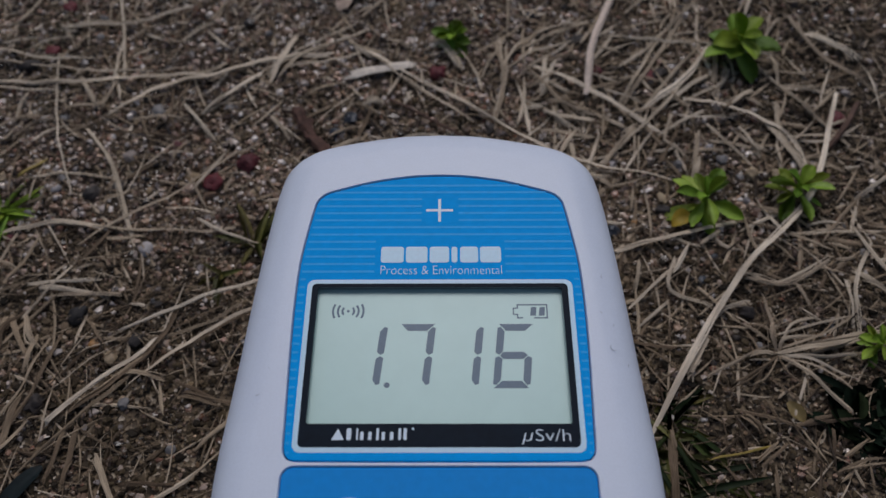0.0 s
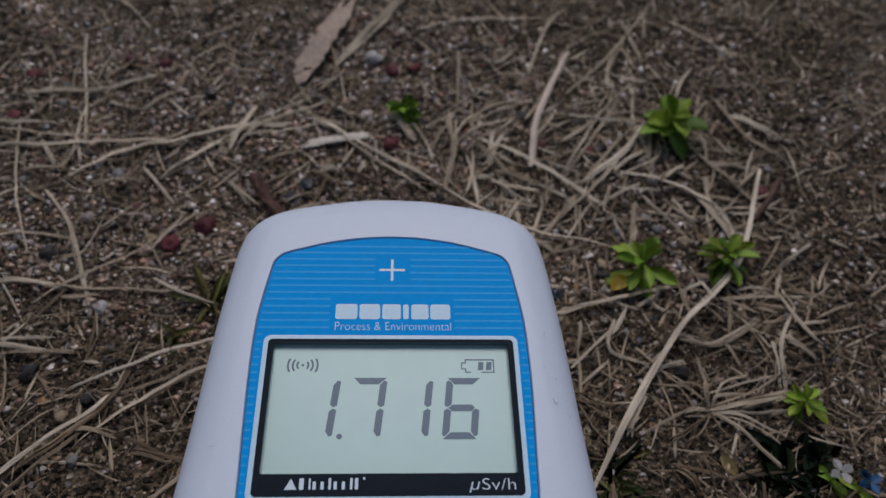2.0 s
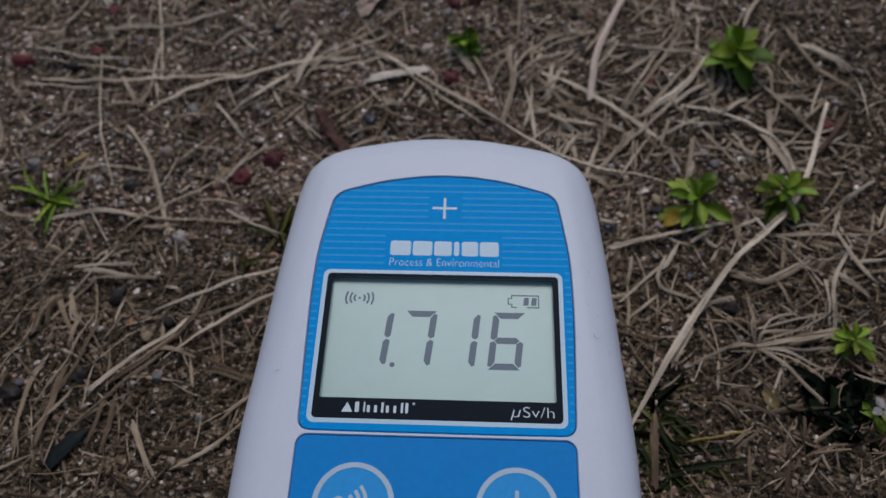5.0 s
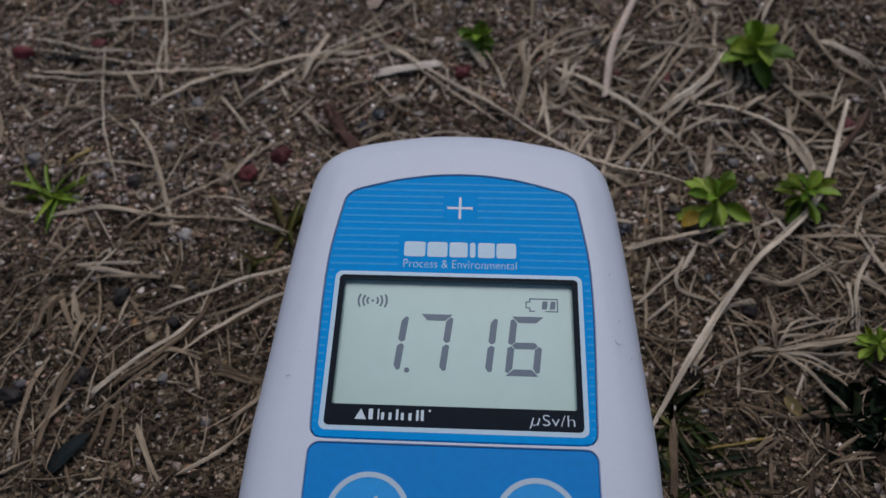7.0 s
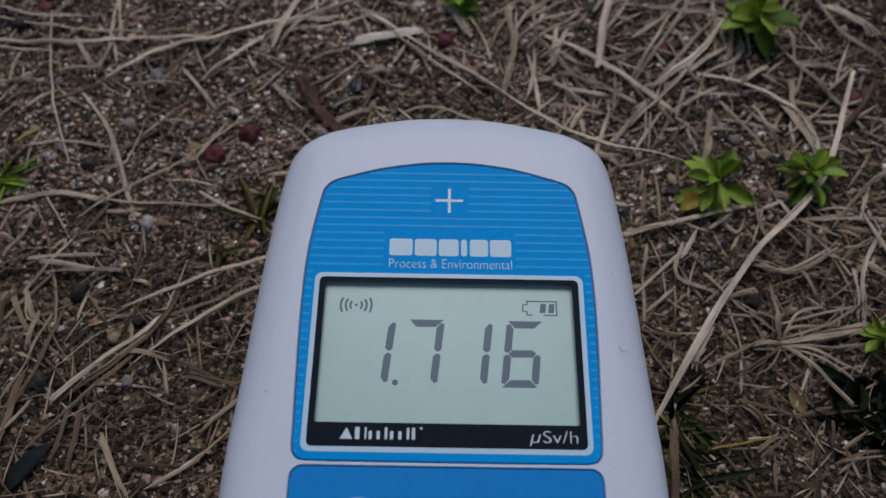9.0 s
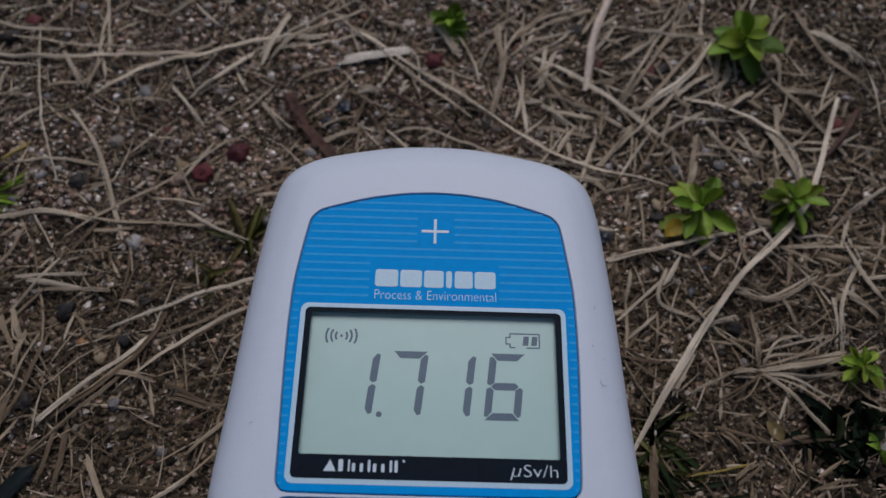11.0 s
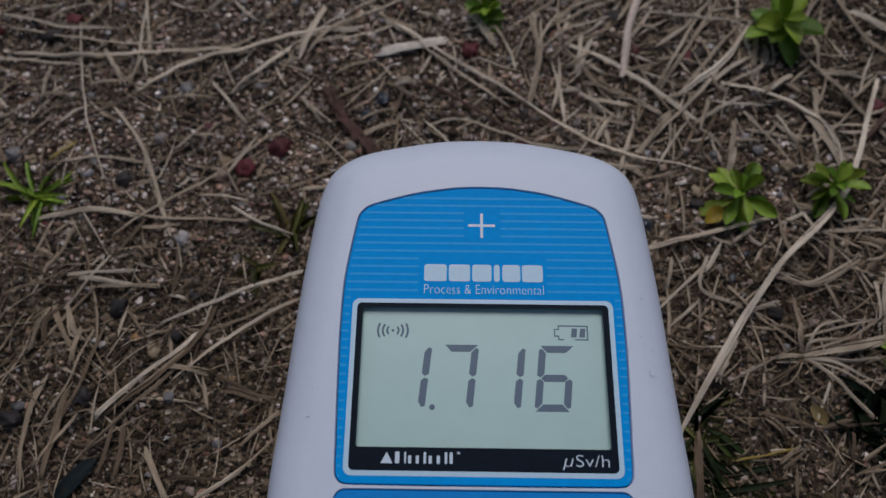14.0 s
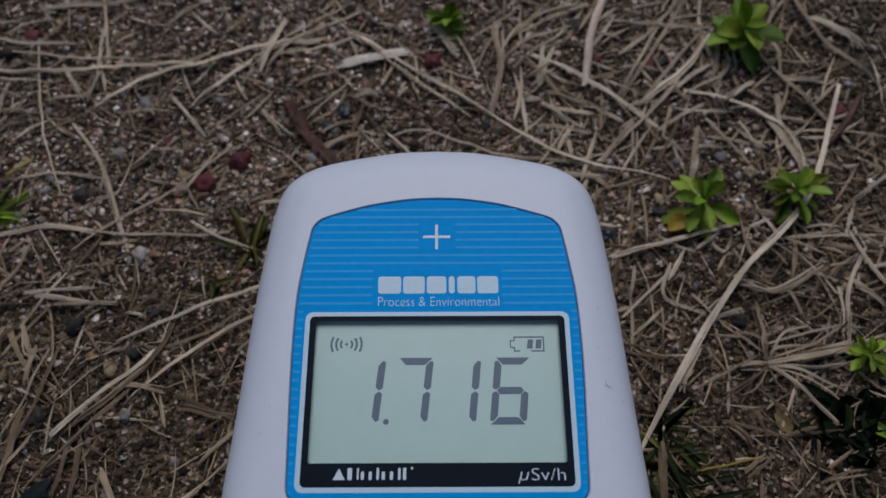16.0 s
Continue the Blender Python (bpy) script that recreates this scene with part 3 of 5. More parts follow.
def straw(points, width, lift=0.6, skin=STRAW, tone="pale"):
    bm = stalk(points, width * (0.8 if width > 0.7 else 1.0), lift)
    if width > 0.7:
        # split fibres that leave the stalk along its sides
        for _ in range(random.randint(2, 4)):
            off = [Vector((random.uniform(-0.55, 0.55) * width, random.uniform(-0.55, 0.55) * width)) for _ in points]
            line = [Vector(p) + o for p, o in zip(points, off)]
            if random.random() < 0.6:
                k = random.uniform(0.25, 0.6)
                line = [line[0].lerp(line[-1], k), *line[-1:]] if len(line) == 2 else line[1:] if random.random() < 0.5 else line[:-1]
            if len(line) > 1:
                stalk([tuple(p) for p in line], width * random.uniform(0.14, 0.3), lift + random.uniform(0.0, 0.5), 0.5, 5, bm)
    ob = new("dry_straw", mesh_of(bm, "dry_straw", skin))
    size = "broad flat" if width > 1.15 else "thin" if width < 0.6 else "slender"
    return tagged(ob, f"{size} {tone} dry straw stalk lying on gritty sand", "straw", "dry straws on the sand")


def pebble(x, y, r, tone):
    bm = bmesh.new()
    bmesh.ops.create_icosphere(bm, subdivisions=3 if r > 1.3 else 2, radius=1.0)
    seed = Vector((random.uniform(0, 50), random.uniform(0, 50), 0))
    sx, sy, sz = random.uniform(0.85, 1.2), random.uniform(0.75, 1.0), random.uniform(0.6, 0.8)
    for v in bm.verts:
        k = 1 + 0.4 * noise.noise(v.co * 1.25 + seed) + 0.14 * noise.noise(v.co * 3.4 + seed)
        v.co = Vector((v.co.x * sx, v.co.y * sy, v.co.z * sz)) * (k * r * MM)
    ob = new("pebble", mesh_of(bm, "pebble", PEBBLES[tone]))
    ob.matrix_basis = pose(x * MM, y * MM, ground_height(x * MM, y * MM) + r * 0.32 * MM, 0, 0, random.uniform(0, 360))
    return tagged(ob, tone + " rounded pebble half sunk in the sand", "pebble", "pebbles on the sand")


def leaf_mesh(name, length, width, curl, fold, material, tip=0.45, blunt=0.62):
    """A leaf along +y from its stalk, folded at the midrib, curling over its length."""
    bm = bmesh.new()
    rows, n = [], 9
    for i in range(n + 1):
        u = i / n
        w = width / 2 * (math.sin(math.pi * min(1, u ** (0.5 + tip) * 0.97 + 0.02))) ** blunt + 0.12 * (1 - u)
        yy, zz = length * math.sin(curl * u) / max(curl, 1e-3) if curl else length * u, -length * (1 - math.cos(curl * u)) / max(curl, 1e-3)
        rows.append([bm.verts.new((w * s * MM, yy * MM, (zz + fold * w * s * s + 0.05 * math.sin(9 * u) * abs(s)) * MM)) for s in (-1, -0.5, 0, 0.5, 1)])
    for a, b in zip(rows, rows[1:]):
        for k in range(4):
            bm.faces.new((a[k], a[k + 1], b[k + 1], b[k]))
    bmesh.ops.solidify(bm, geom=bm.faces[:], thickness=0.12 * MM)
    return mesh_of(bm, name, material)


LEAVES = [leaf_mesh("leaf", 7.6, 2.7, 0.45, 0.35, LEAF, 1.35, 0.7), leaf_mesh("leaf", 6.2, 2.5, 0.5, 0.4, LEAF, 1.2, 0.7), leaf_mesh("leaf", 4.2, 2.5, 0.4, 0.6, LEAF, 0.95, 0.6)]
ROUND_LEAVES = [leaf_mesh("leaf", 6.0, 3.6, 0.45, 0.35, DEEP_LEAF, 0.75, 0.55), leaf_mesh("leaf", 5.2, 3.3, 0.5, 0.4, LEAF, 0.75, 0.55), leaf_mesh("leaf", 4.0, 2.6, 0.4, 0.5, LEAF, 0.75, 0.55)]
YELLOW = leaf_mesh("leaf", 5.0, 3.4, 0.9, 0.3, YELLOW_LEAF)


def rosette(x, y, size, turn, yellow=None, label="small bright green weed with a rosette of pointed leaves", leaves=LEAVES):
    """A low weed: tiers of leaves round a short stem."""
    z = ground_height(x * MM, y * MM)
    thing = tagged(new("rosette_weed"), label, "weed", "green weeds on the sand")
    thing.matrix_basis = pose(x * MM, y * MM, z, 0, 0, turn)
    stem = bmesh.new()
    bmesh.ops.create_cone(stem, segments=8, radius1=0.55 * MM, radius2=0.4 * MM, depth=6 * size * MM, matrix=Matrix.Translation((0, 0, 3 * size * MM)))
    part("stem", stem, LEAF, thing, smooth=True)
    for tier, (count, mesh, high, pitch) in enumerate(((4, 0, 2.2, 10), (4, 0, 3.6, 18), (4, 1, 5.0, 30), (3, 2, 5.9, 50))):
        for k in range(count):
            a = 360 / count * k + tier * 47 + random.uniform(-14, 14)
            s = size * random.uniform(0.7, 1.2)
            part("leaf", leaves[mesh], None, thing, at=pose(0, 0, high * size * MM, 0, 0, a) @ pose(0, 0.4 * MM, 0, pitch + random.uniform(-14, 12), random.uniform(-22, 22), 0) @ Matrix.Diagonal((s, s, s, 1)))
    if yellow is not None:
        part("leaf", YELLOW, None, thing, "yellowed leaf", at=pose(0, 0, 3.3 * MM, 0, 0, yellow - turn) @ pose(0, 4.6 * MM, 0, 18, 0, 0) @ Matrix.Diagonal((size, size, size, 1)))
    return thing


BLADES = [leaf_mesh("blade", 14, 1.0, 0.9, 0.5, BLADE, 0.1), leaf_mesh("blade", 10, 1.2, 0.6, 0.6, BLADE, 0.1), leaf_mesh("blade", 17, 0.85, 1.2, 0.4, BLADE, 0.1)]
GREEN_BLADES = [leaf_mesh("blade", 11, 0.95, 0.8, 0.5, LEAF, 0.1), leaf_mesh("blade", 8, 0.85, 0.5, 0.6, LEAF, 0.1), leaf_mesh("blade", 9.5, 0.7, 1.1, 0.5, LEAF, 0.1)]

OLIVE_BLADES = [leaf_mesh("blade", 9, 1.5, 0.7, 0.6, OLIVE, 0.2), leaf_mesh("blade", 7, 1.2, 0.4, 0.6, OLIVE, 0.2), leaf_mesh("blade", 11, 0.8, 1.3, 0.5, OLIVE, 0.1)]

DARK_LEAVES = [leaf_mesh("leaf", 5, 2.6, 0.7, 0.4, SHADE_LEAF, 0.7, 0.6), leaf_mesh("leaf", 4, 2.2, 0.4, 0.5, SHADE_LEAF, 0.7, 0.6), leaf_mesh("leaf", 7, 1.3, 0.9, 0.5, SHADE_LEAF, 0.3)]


def tuft(x, y, blades, meshes, label, spread=(8, 55), size=1.0, root=0.6):
    """A small tuft: blades given by their compass turn, or a number of them all round."""
    thing = tagged(new("grass_tuft"), label, "grass", "grass tufts on the sand")
    thing.matrix_basis = pose(x * MM, y * MM, ground_height(x * MM, y * MM))
    turns = [random.uniform(0, 360) for _ in range(blades)] if isinstance(blades, int) else blades
    for k, a in enumerate(turns):
        s = size * random.uniform(0.75, 1.25)
        part("blade", meshes[k % len(meshes)], None, thing,
             at=pose(random.gauss(0, root) * MM, random.gauss(0, root) * MM, 0.4 * MM, 0, 0, a) @ pose(0, 0, 0, random.uniform(*spread), random.uniform(-20, 20), 0) @ Matrix.Diagonal((s, s, s, 1)))
    return thing


def lying_leaf(x, y, turn):
    """One withered leaf, flat on the sand."""
    me = leaf_mesh("dark_leaf", 13, 3.4, 0.35, 0.35, SHARD, 0.3)
    ob = new("dark_leaf", me)
    ob.matrix_basis = pose(x * MM, y * MM, ground_height(x * MM, y * MM) + 1.6 * MM, 4, 8, turn)
    return tagged(ob, "dark blue-green withered leaf on the sand", "leaf")


def flower(x, y, petals, material, label):
    """A small flower of a few broad petals over two leaves."""
    thing = tagged(new("wild_flower"), label, "flower")
    thing.matrix_basis = pose(x * MM, y * MM, ground_height(x * MM, y * MM))
    stem = bmesh.new()
    bmesh.ops.create_cone(stem, segments=7, radius1=0.35 * MM, radius2=0.3 * MM, depth=6 * MM, matrix=Matrix.Translation((0, 0, 3 * MM)))
    part("stem", stem, LEAF, thing, smooth=True)
    petal = leaf_mesh("petal", 2.3, 1.7, 0.3, 0.3, material, 0.7)
    for k in range(petals):
        part("petal", petal, None, thing, at=pose(0, 0, 6 * MM, 0, 0, 360 / petals * k + 20) @ pose(0, 0.3 * MM, 0, 14, 0, 0))
    for a in (40, 210):
        part("leaf", LEAVES[2], None, thing, at=pose(0, 0, 1.2 * MM, 0, 0, a))
    return thing


# stalks that can be told apart
# The dull skin at the near sides is partly painted shade.
straw(((-19.8, 67.0), (12.4, 43.1), (29.0, 32.5), (50.9, 27.6)), 1.14, 1.0, BRIGHT_STRAW, 'bright cream')
straw(((-10.5, 38.5), (-3.2, 39.5), (14.5, 33.1), (30.5, 31.5)), 0.57)
straw(((14.1, 71.3), (14.5, 56.8), (12.0, 43.5)), 0.83)
straw(((21.3, 60.6), (34.4, 53.6), (49.9, 40.6)), 1.29, 1.0, BRIGHT_STRAW, 'bright cream')
straw(((54.9, 71.8), (41.6, 48.7)), 0.83)
straw(((66.5, 67.9), (58.2, 56.4), (45.1, 46.3)), 1.30, 1.0, BRIGHT_STRAW, 'bright cream')
straw(((64.3, 64.6), (51.3, 47.3), (36.2, 32.5)), 1.04)
straw(((57.5, 50.3), (70.8, 45.6), (79.5, 38.1), (82.2, 26.2)), 1.12, 1.0, BRIGHT_STRAW, 'bright cream')
straw(((61.1, 46.5), (49.8, 39.7)), 0.91)
straw(((93.3, 51.8), (80.3, 22.3), (62.0, 3.2), (47.9, -15.8), (36.6, -34.4)), 1.33, 3.0, BRIGHT_STRAW, 'bright cream')
straw(((-0.8, 71.2), (4.4, 62.0)), 0.97)
straw(((-29.7, 43.5), (-21.3, 52.5)), 0.47)
straw(((73.5, 63.7), (90.9, 39.1)), 0.70)
straw(((79.7, 54.5), (88.5, 52.6)), 0.94)
straw(((76.0, 58.6), (89.5, 58.3)), 0.59)
straw(((-11.3, 39.0), (-5.5, 33.3)), 0.68)
straw(((25.0, 50.1), (34.9, 47.1)), 1.05)
straw(((24.9, 63.2), (23.6, 53.0)), 1.07)
straw(((44.2, 40.6), (43.1, 31.2)), 0.56)
straw(((-111.9, 57.8), (-92.2, 56.3), (-66.3, 57.4), (-52.7, 59.3)), 1.19, 1.0, BRIGHT_STRAW, 'bright cream')
straw(((-78.5, 46.8), (-68.1, 53.7), (-56.4, 58.0), (-40.7, 63.3), (-27.4, 65.2)), 1.31, 1.0, BRIGHT_STRAW, 'bright cream')
straw(((-36.3, 71.3), (-41.8, 57.6)), 1.73, 1.0, BRIGHT_STRAW, 'bright cream')
straw(((-44.2, 59.4), (-56.5, 46.2)), 1.42, 1.0, BRIGHT_STRAW, 'bright cream')
straw(((-114.2, 68.2), (-100.2, 65.0), (-86.1, 64.6)), 0.86)
straw(((-80.6, 70.3), (-78.9, 51.7)), 0.97)
straw(((-88.6, 58.9), (-81.8, 48.6)), 1.31)
straw(((-87.4, 61.3), (-93.6, 55.2)), 1.08)
straw(((-61.0, 48.8), (-52.7, 38.8)), 0.93)
straw(((-82.5, 41.6), (-74.4, 30.9), (-65.6, 10.5)), 0.90)
straw(((-95.8, 66.5), (-89.9, 43.6), (-81.9, 23.5)), 0.47)
straw(((-46.4, 34.7), (-68.1, 17.4), (-77.4, 10.3)), 0.55)
straw(((-94.2, 13.9), (-82.6, 15.7), (-71.7, 14.2)), 1.42)
straw(((-59.9, 20.6), (-49.2, 18.8)), 0.66)
straw(((-57.6, 30.4), (-52.2, 20.7)), 0.56)
straw(((-40.0, 45.1), (-35.4, 39.0)), 1.16)
straw(((-100.4, 54.3), (-100.5, 44.4)), 0.94)
straw(((-107.7, 39.0), (-99.3, 45.3), (-91.8, 45.4)), 0.59)
straw(((-72.9, 44.7), (-59.3, 44.8)), 0.47)
straw(((-53.2, 17.6), (-45.8, 13.0), (-38.6, 10.8)), 0.65)
straw(((-77.4, 5.0), (-84.7, -6.4)), 0.74)
straw(((-85.6, 1.0), (-70.8, 1.8)), 0.85)
straw(((-80.3, -1.8), (-66.3, -1.2)), 0.95)
straw(((-97.9, -3.9), (-85.0, 2.0)), 0.53, skin=DULL_STRAW, tone="dull brownish")
straw(((-64.4, -9.3), (-46.8, -2.1), (-36.6, 2.6)), 0.80, 1.0, BRIGHT_STRAW, 'bright cream')
straw(((-55.1, -10.2), (-44.6, -4.2)), 0.41, skin=DULL_STRAW, tone="dull brownish")
straw(((-37.0, -3.7), (-50.2, -12.5), (-61.2, -22.3)), 0.68, 1.0, BRIGHT_STRAW, 'bright cream')
straw(((-56.8, -11.6), (-71.9, -26.2), (-74.6, -29.3)), 1.33, 1.0, BRIGHT_STRAW, 'bright cream')
straw(((-77.9, -11.2), (-81.0, -22.5), (-85.9, -32.6)), 0.77, skin=DULL_STRAW, tone="dull brownish")
straw(((-86.5, -23.2), (-87.5, -33.8), (-86.1, -42.8)), 1.33, skin=DULL_STRAW, tone="dull brownish")
straw(((-78.0, -28.2), (-84.7, -38.0)), 0.83, skin=DULL_STRAW, tone="dull brownish")
straw(((-70.2, -29.3), (-72.0, -39.7)), 0.99, skin=DULL_STRAW, tone="dull brownish")
straw(((-63.7, -34.8), (-57.1, -45.7)), 1.39, skin=DULL_STRAW, tone="dull brownish")
straw(((-87.1, -5.9), (-82.2, -14.3)), 1.13, skin=DULL_STRAW, tone="dull brownish")
straw(((-88.0, -6.5), (-90.1, -15.4)), 1.14, skin=DULL_STRAW, tone="dull brownish")
straw(((-62.4, -18.3), (-53.9, -19.6)), 1.12, skin=DULL_STRAW, tone="dull brownish")
straw(((-51.9, -20.1), (-39.1, -25.8)), 0.68, skin=DULL_STRAW, tone="dull brownish")
straw(((-49.6, -23.3), (-41.7, -25.4)), 0.68, skin=DULL_STRAW, tone="dull brownish")
straw(((-38.7, -27.6), (-45.2, -33.8)), 0.92, skin=DULL_STRAW, tone="dull brownish")
straw(((-39.1, -32.6), (-46.0, -40.1)), 0.49, skin=DULL_STRAW, tone="dull brownish")
straw(((-39.9, -12.4), (-43.5, -22.9)), 0.34, skin=DULL_STRAW, tone="dull brownish")
straw(((-69.6, -28.7), (-58.7, -34.7)), 0.42, skin=DULL_STRAW, tone="dull brownish")
straw(((-58.6, -40.0), (-47.6, -40.2)), 0.90, skin=DULL_STRAW, tone="dull brownish")
straw(((-71.4, -7.0), (-66.4, -13.1)), 0.62, skin=DULL_STRAW, tone="dull brownish")
straw(((-56.3, -13.0), (-56.8, -22.2)), 0.43, skin=DULL_STRAW, tone="dull brownish")
straw(((-53.1, 1.0), (-56.0, -13.0)), 0.42)
straw(((-94.5, -19.1), (-84.4, -27.6)), 0.43, skin=DULL_STRAW, tone="dull brownish")
straw(((-80.5, -11.2), (-81.1, -18.6)), 1.13, skin=DULL_STRAW, tone="dull brownish")
straw(((36.3, 8.2), (50.7, 12.0), (63.0, 15.9)), 1.30, 1.0, BRIGHT_STRAW, 'bright cream')
straw(((66.5, 14.5), (62.8, 6.1)), 0.43)
straw(((48.6, 6.7), (46.5, -0.6), (54.8, -4.3)), 1.05)
straw(((48.0, 4.6), (38.1, -4.5)), 0.63)
straw(((55.2, -5.5), (62.7, -3.0)), 0.82)
straw(((63.0, 3.6), (69.4, 1.0), (80.6, 7.1)), 0.95)
straw(((71.8, 1.7), (74.7, -6.6)), 0.83)
straw(((73.6, 12.9), (82.1, 8.8)), 0.64)
straw(((65.7, -2.9), (66.1, -12.2)), 0.62)
straw(((66.9, -10.3), (83.0, -6.5)), 0.51)
straw(((70.6, -13.3), (82.9, -10.5)), 1.31)
straw(((75.2, 42.8), (78.1, 35.9), (82.3, 27.2)), 1.46)
straw(((82.9, 1.2), (81.9, -9.0)), 0.83)
straw(((46.1, -2.5), (45.4, -8.8)), 0.41)
straw(((46.0, -3.1), (38.8, -9.5)), 0.62)
straw(((44.9, 42.4), (36.7, 32.4)), 1.36)
straw(((51.0, 37.9), (55.5, 32.6)), 0.57)
straw(((58.8, 40.2), (55.7, 27.6)), 1.24)
straw(((50.8, -19.7), (65.1, -12.6)), 0.60)
straw(((71.1, -17.1), (64.5, -30.4)), 0.79)
straw(((55.4, -26.2), (68.8, -30.4)), 0.68, skin=DULL_STRAW, tone="dull brownish")
straw(((60.7, 77.5), (52.0, 63.2), (41.7, 46.9)), 1.09)
straw(((63.9, 68.2), (45.1, 45.2)), 0.95)
straw(((40.9, 70.1), (53.6, 69.2), (63.9, 68.2)), 0.86)
straw(((66.5, 64.4), (64.8, 55.4)), 1.56)
straw(((68.2, 60.8), (66.5, 54.5), (54.1, 48.5)), 0.72)
straw(((63.9, 57.2), (55.2, 51.0)), 1.42)
straw(((72.6, 51.9), (66.2, 47.5)), 1.77)
straw(((87.6, 77.4), (93.7, 62.5), (103.9, 50.0)), 1.09)
straw(((91.1, 71.8), (101.2, 62.9)), 1.83)
straw(((80.6, 64.4), (80.5, 53.6)), 1.20)
straw(((73.7, 62.6), (81.6, 52.6), (88.4, 43.3), (92.6, 36.5)), 1.05)
straw(((80.9, 53.6), (90.2, 52.3)), 1.30)
straw(((79.1, 39.1), (86.9, 39.8), (100.6, 37.3)), 0.80)
straw(((82.2, 33.3), (88.6, 34.2)), 1.03)
straw(((78.7, 49.2), (77.7, 39.1), (81.3, 32.6), (83.5, 25.4)), 1.38)
straw(((61.2, 42.5), (69.8, 29.5)), 0.68)
straw(((57.7, 32.7), (55.5, 26.4)), 1.58)
straw(((99.2, 27.8), (90.2, 21.5)), 1.00)
straw(((93.2, 32.5), (97.8, 28.5)), 0.90)
straw(((68.9, 41.7), (71.9, 34.2)), 0.80)
straw(((45.1, 39.2), (43.4, 28.0)), 0.68)
straw(((53.4, 45.9), (50.8, 38.3)), 0.92)
straw(((78.9, 15.6), (86.9, 15.9)), 0.55)
straw(((74.4, 13.1), (95.4, 13.4)), 0.54)
straw(((33.1, 28.8), (37.6, 25.0)), 1.34)
straw(((72.5, -14.4), (81.8, -11.9), (90.9, -8.4)), 1.06, skin=DULL_STRAW, tone="dull brownish")
straw(((60.6, -15.3), (66.2, -15.0)), 0.72, skin=DULL_STRAW, tone="dull brownish")
straw(((62.8, 2.3), (70.9, 0.5), (80.2, 5.8)), 1.06)
straw(((72.2, 0.9), (75.0, -8.0)), 0.83, skin=DULL_STRAW, tone="dull brownish")
straw(((84.4, 3.6), (91.6, -2.6)), 1.26)
straw(((90.3, 10.0), (84.3, 0.2), (82.6, -10.6)), 0.95)
straw(((67.4, -29.1), (77.8, -28.0)), 0.70, skin=DULL_STRAW, tone="dull brownish")
straw(((62.4, -19.4), (67.6, -25.0), (70.9, -29.1)), 0.55, skin=DULL_STRAW, tone="dull brownish")
straw(((61.8, -24.9), (62.7, -30.3)), 0.79, skin=DULL_STRAW, tone="dull brownish")
straw(((58.0, -27.9), (59.4, -30.3)), 1.17, skin=DULL_STRAW, tone="dull brownish")
straw(((72.8, -29.1), (71.6, -35.0)), 0.70, skin=DULL_STRAW, tone="dull brownish")
straw(((72.8, -37.3), (80.1, -36.5)), 0.38, skin=DULL_STRAW, tone="dull brownish")
straw(((58.4, -36.6), (63.7, -32.7)), 0.61, skin=DULL_STRAW, tone="dull brownish")
straw(((42.9, -29.0), (42.8, -34.9)), 1.01, skin=DULL_STRAW, tone="dull brownish")
straw(((41.1, 5.9), (39.7, -1.0)), 0.95)
straw(((-13.7, 69.4), (-8.8, 68.2)), 1.22)
straw(((-1.3, 70.0), (4.7, 60.6)), 1.09)
straw(((4.5, 66.9), (8.9, 56.5)), 0.60)
straw(((15.3, 70.8), (9.4, 57.1)), 0.72)
straw(((19.4, 66.8), (36.8, 75.3)), 1.11)
straw(((15.5, 59.4), (23.1, 65.3), (35.6, 69.1)), 0.73)
straw(((27.1, 61.6), (23.6, 52.1)), 1.43)
straw(((20.4, 47.9), (23.9, 48.2)), 1.52)
straw(((26.8, 45.7), (35.5, 44.9)), 1.40)
straw(((23.1, 41.6), (34.2, 39.5)), 0.92)
straw(((23.9, 47.1), (29.4, 43.0)), 1.16)
straw(((29.5, 38.1), (29.8, 32.3)), 1.37)
straw(((-25.7, 35.8), (-18.7, 39.1)), 1.37)
straw(((-18.1, 49.0), (-14.6, 49.3)), 1.17)
straw(((-9.7, 48.1), (-6.7, 51.5)), 0.70)
straw(((-83.2, 0.4), (-68.7, -1.8)), 1.36)
straw(((-40.1, -11.6), (-31.6, -4.5)), 0.72, skin=DULL_STRAW, tone="dull brownish")
straw(((-103.5, 67.3), (-93.6, 72.3)), 0.73)
straw(((-64.6, 70.5), (-57.1, 76.0)), 0.98)
straw(((-18.4, 73.7), (-29.0, 66.9)), 0.86)
straw(((-92.8, 75.1), (-74.6, 77.5)), 0.9)
straw(((-78.1, 56.7), (-80.8, 47.8)), 1.3)
straw(((-40.0, 58.5), (-32.9, 65.7), (-26.7, 68.6)), 1.0)
straw(((-38.6, 60.5), (-29.3, 62.3), (-22.5, 64.3)), 0.8)
straw(((-42.5, 59.7), (-33.7, 67.0), (-20.5, 76.3)), 0.8)
straw(((-99.5, 39.1), (-94.0, 43.6), (-87.5, 44.6)), 0.4)
straw(((-83.5, 15.4), (-65.1, 14.0), (-44.6, 14.7)), 0.8)
straw(((-84.6, -5.7), (-81.8, -11.1), (-79.6, -13.4)), 1.3, skin=DULL_STRAW, tone="dull brownish")
straw(((-87.6, -13.4), (-87.4, -8.7), (-84.2, -5.1)), 1.3, skin=DULL_STRAW, tone="dull brownish")
straw(((-57.6, -17.5), (-47.7, -11.2), (-38.6, -5.3)), 0.6, skin=DULL_STRAW, tone="dull brownish")
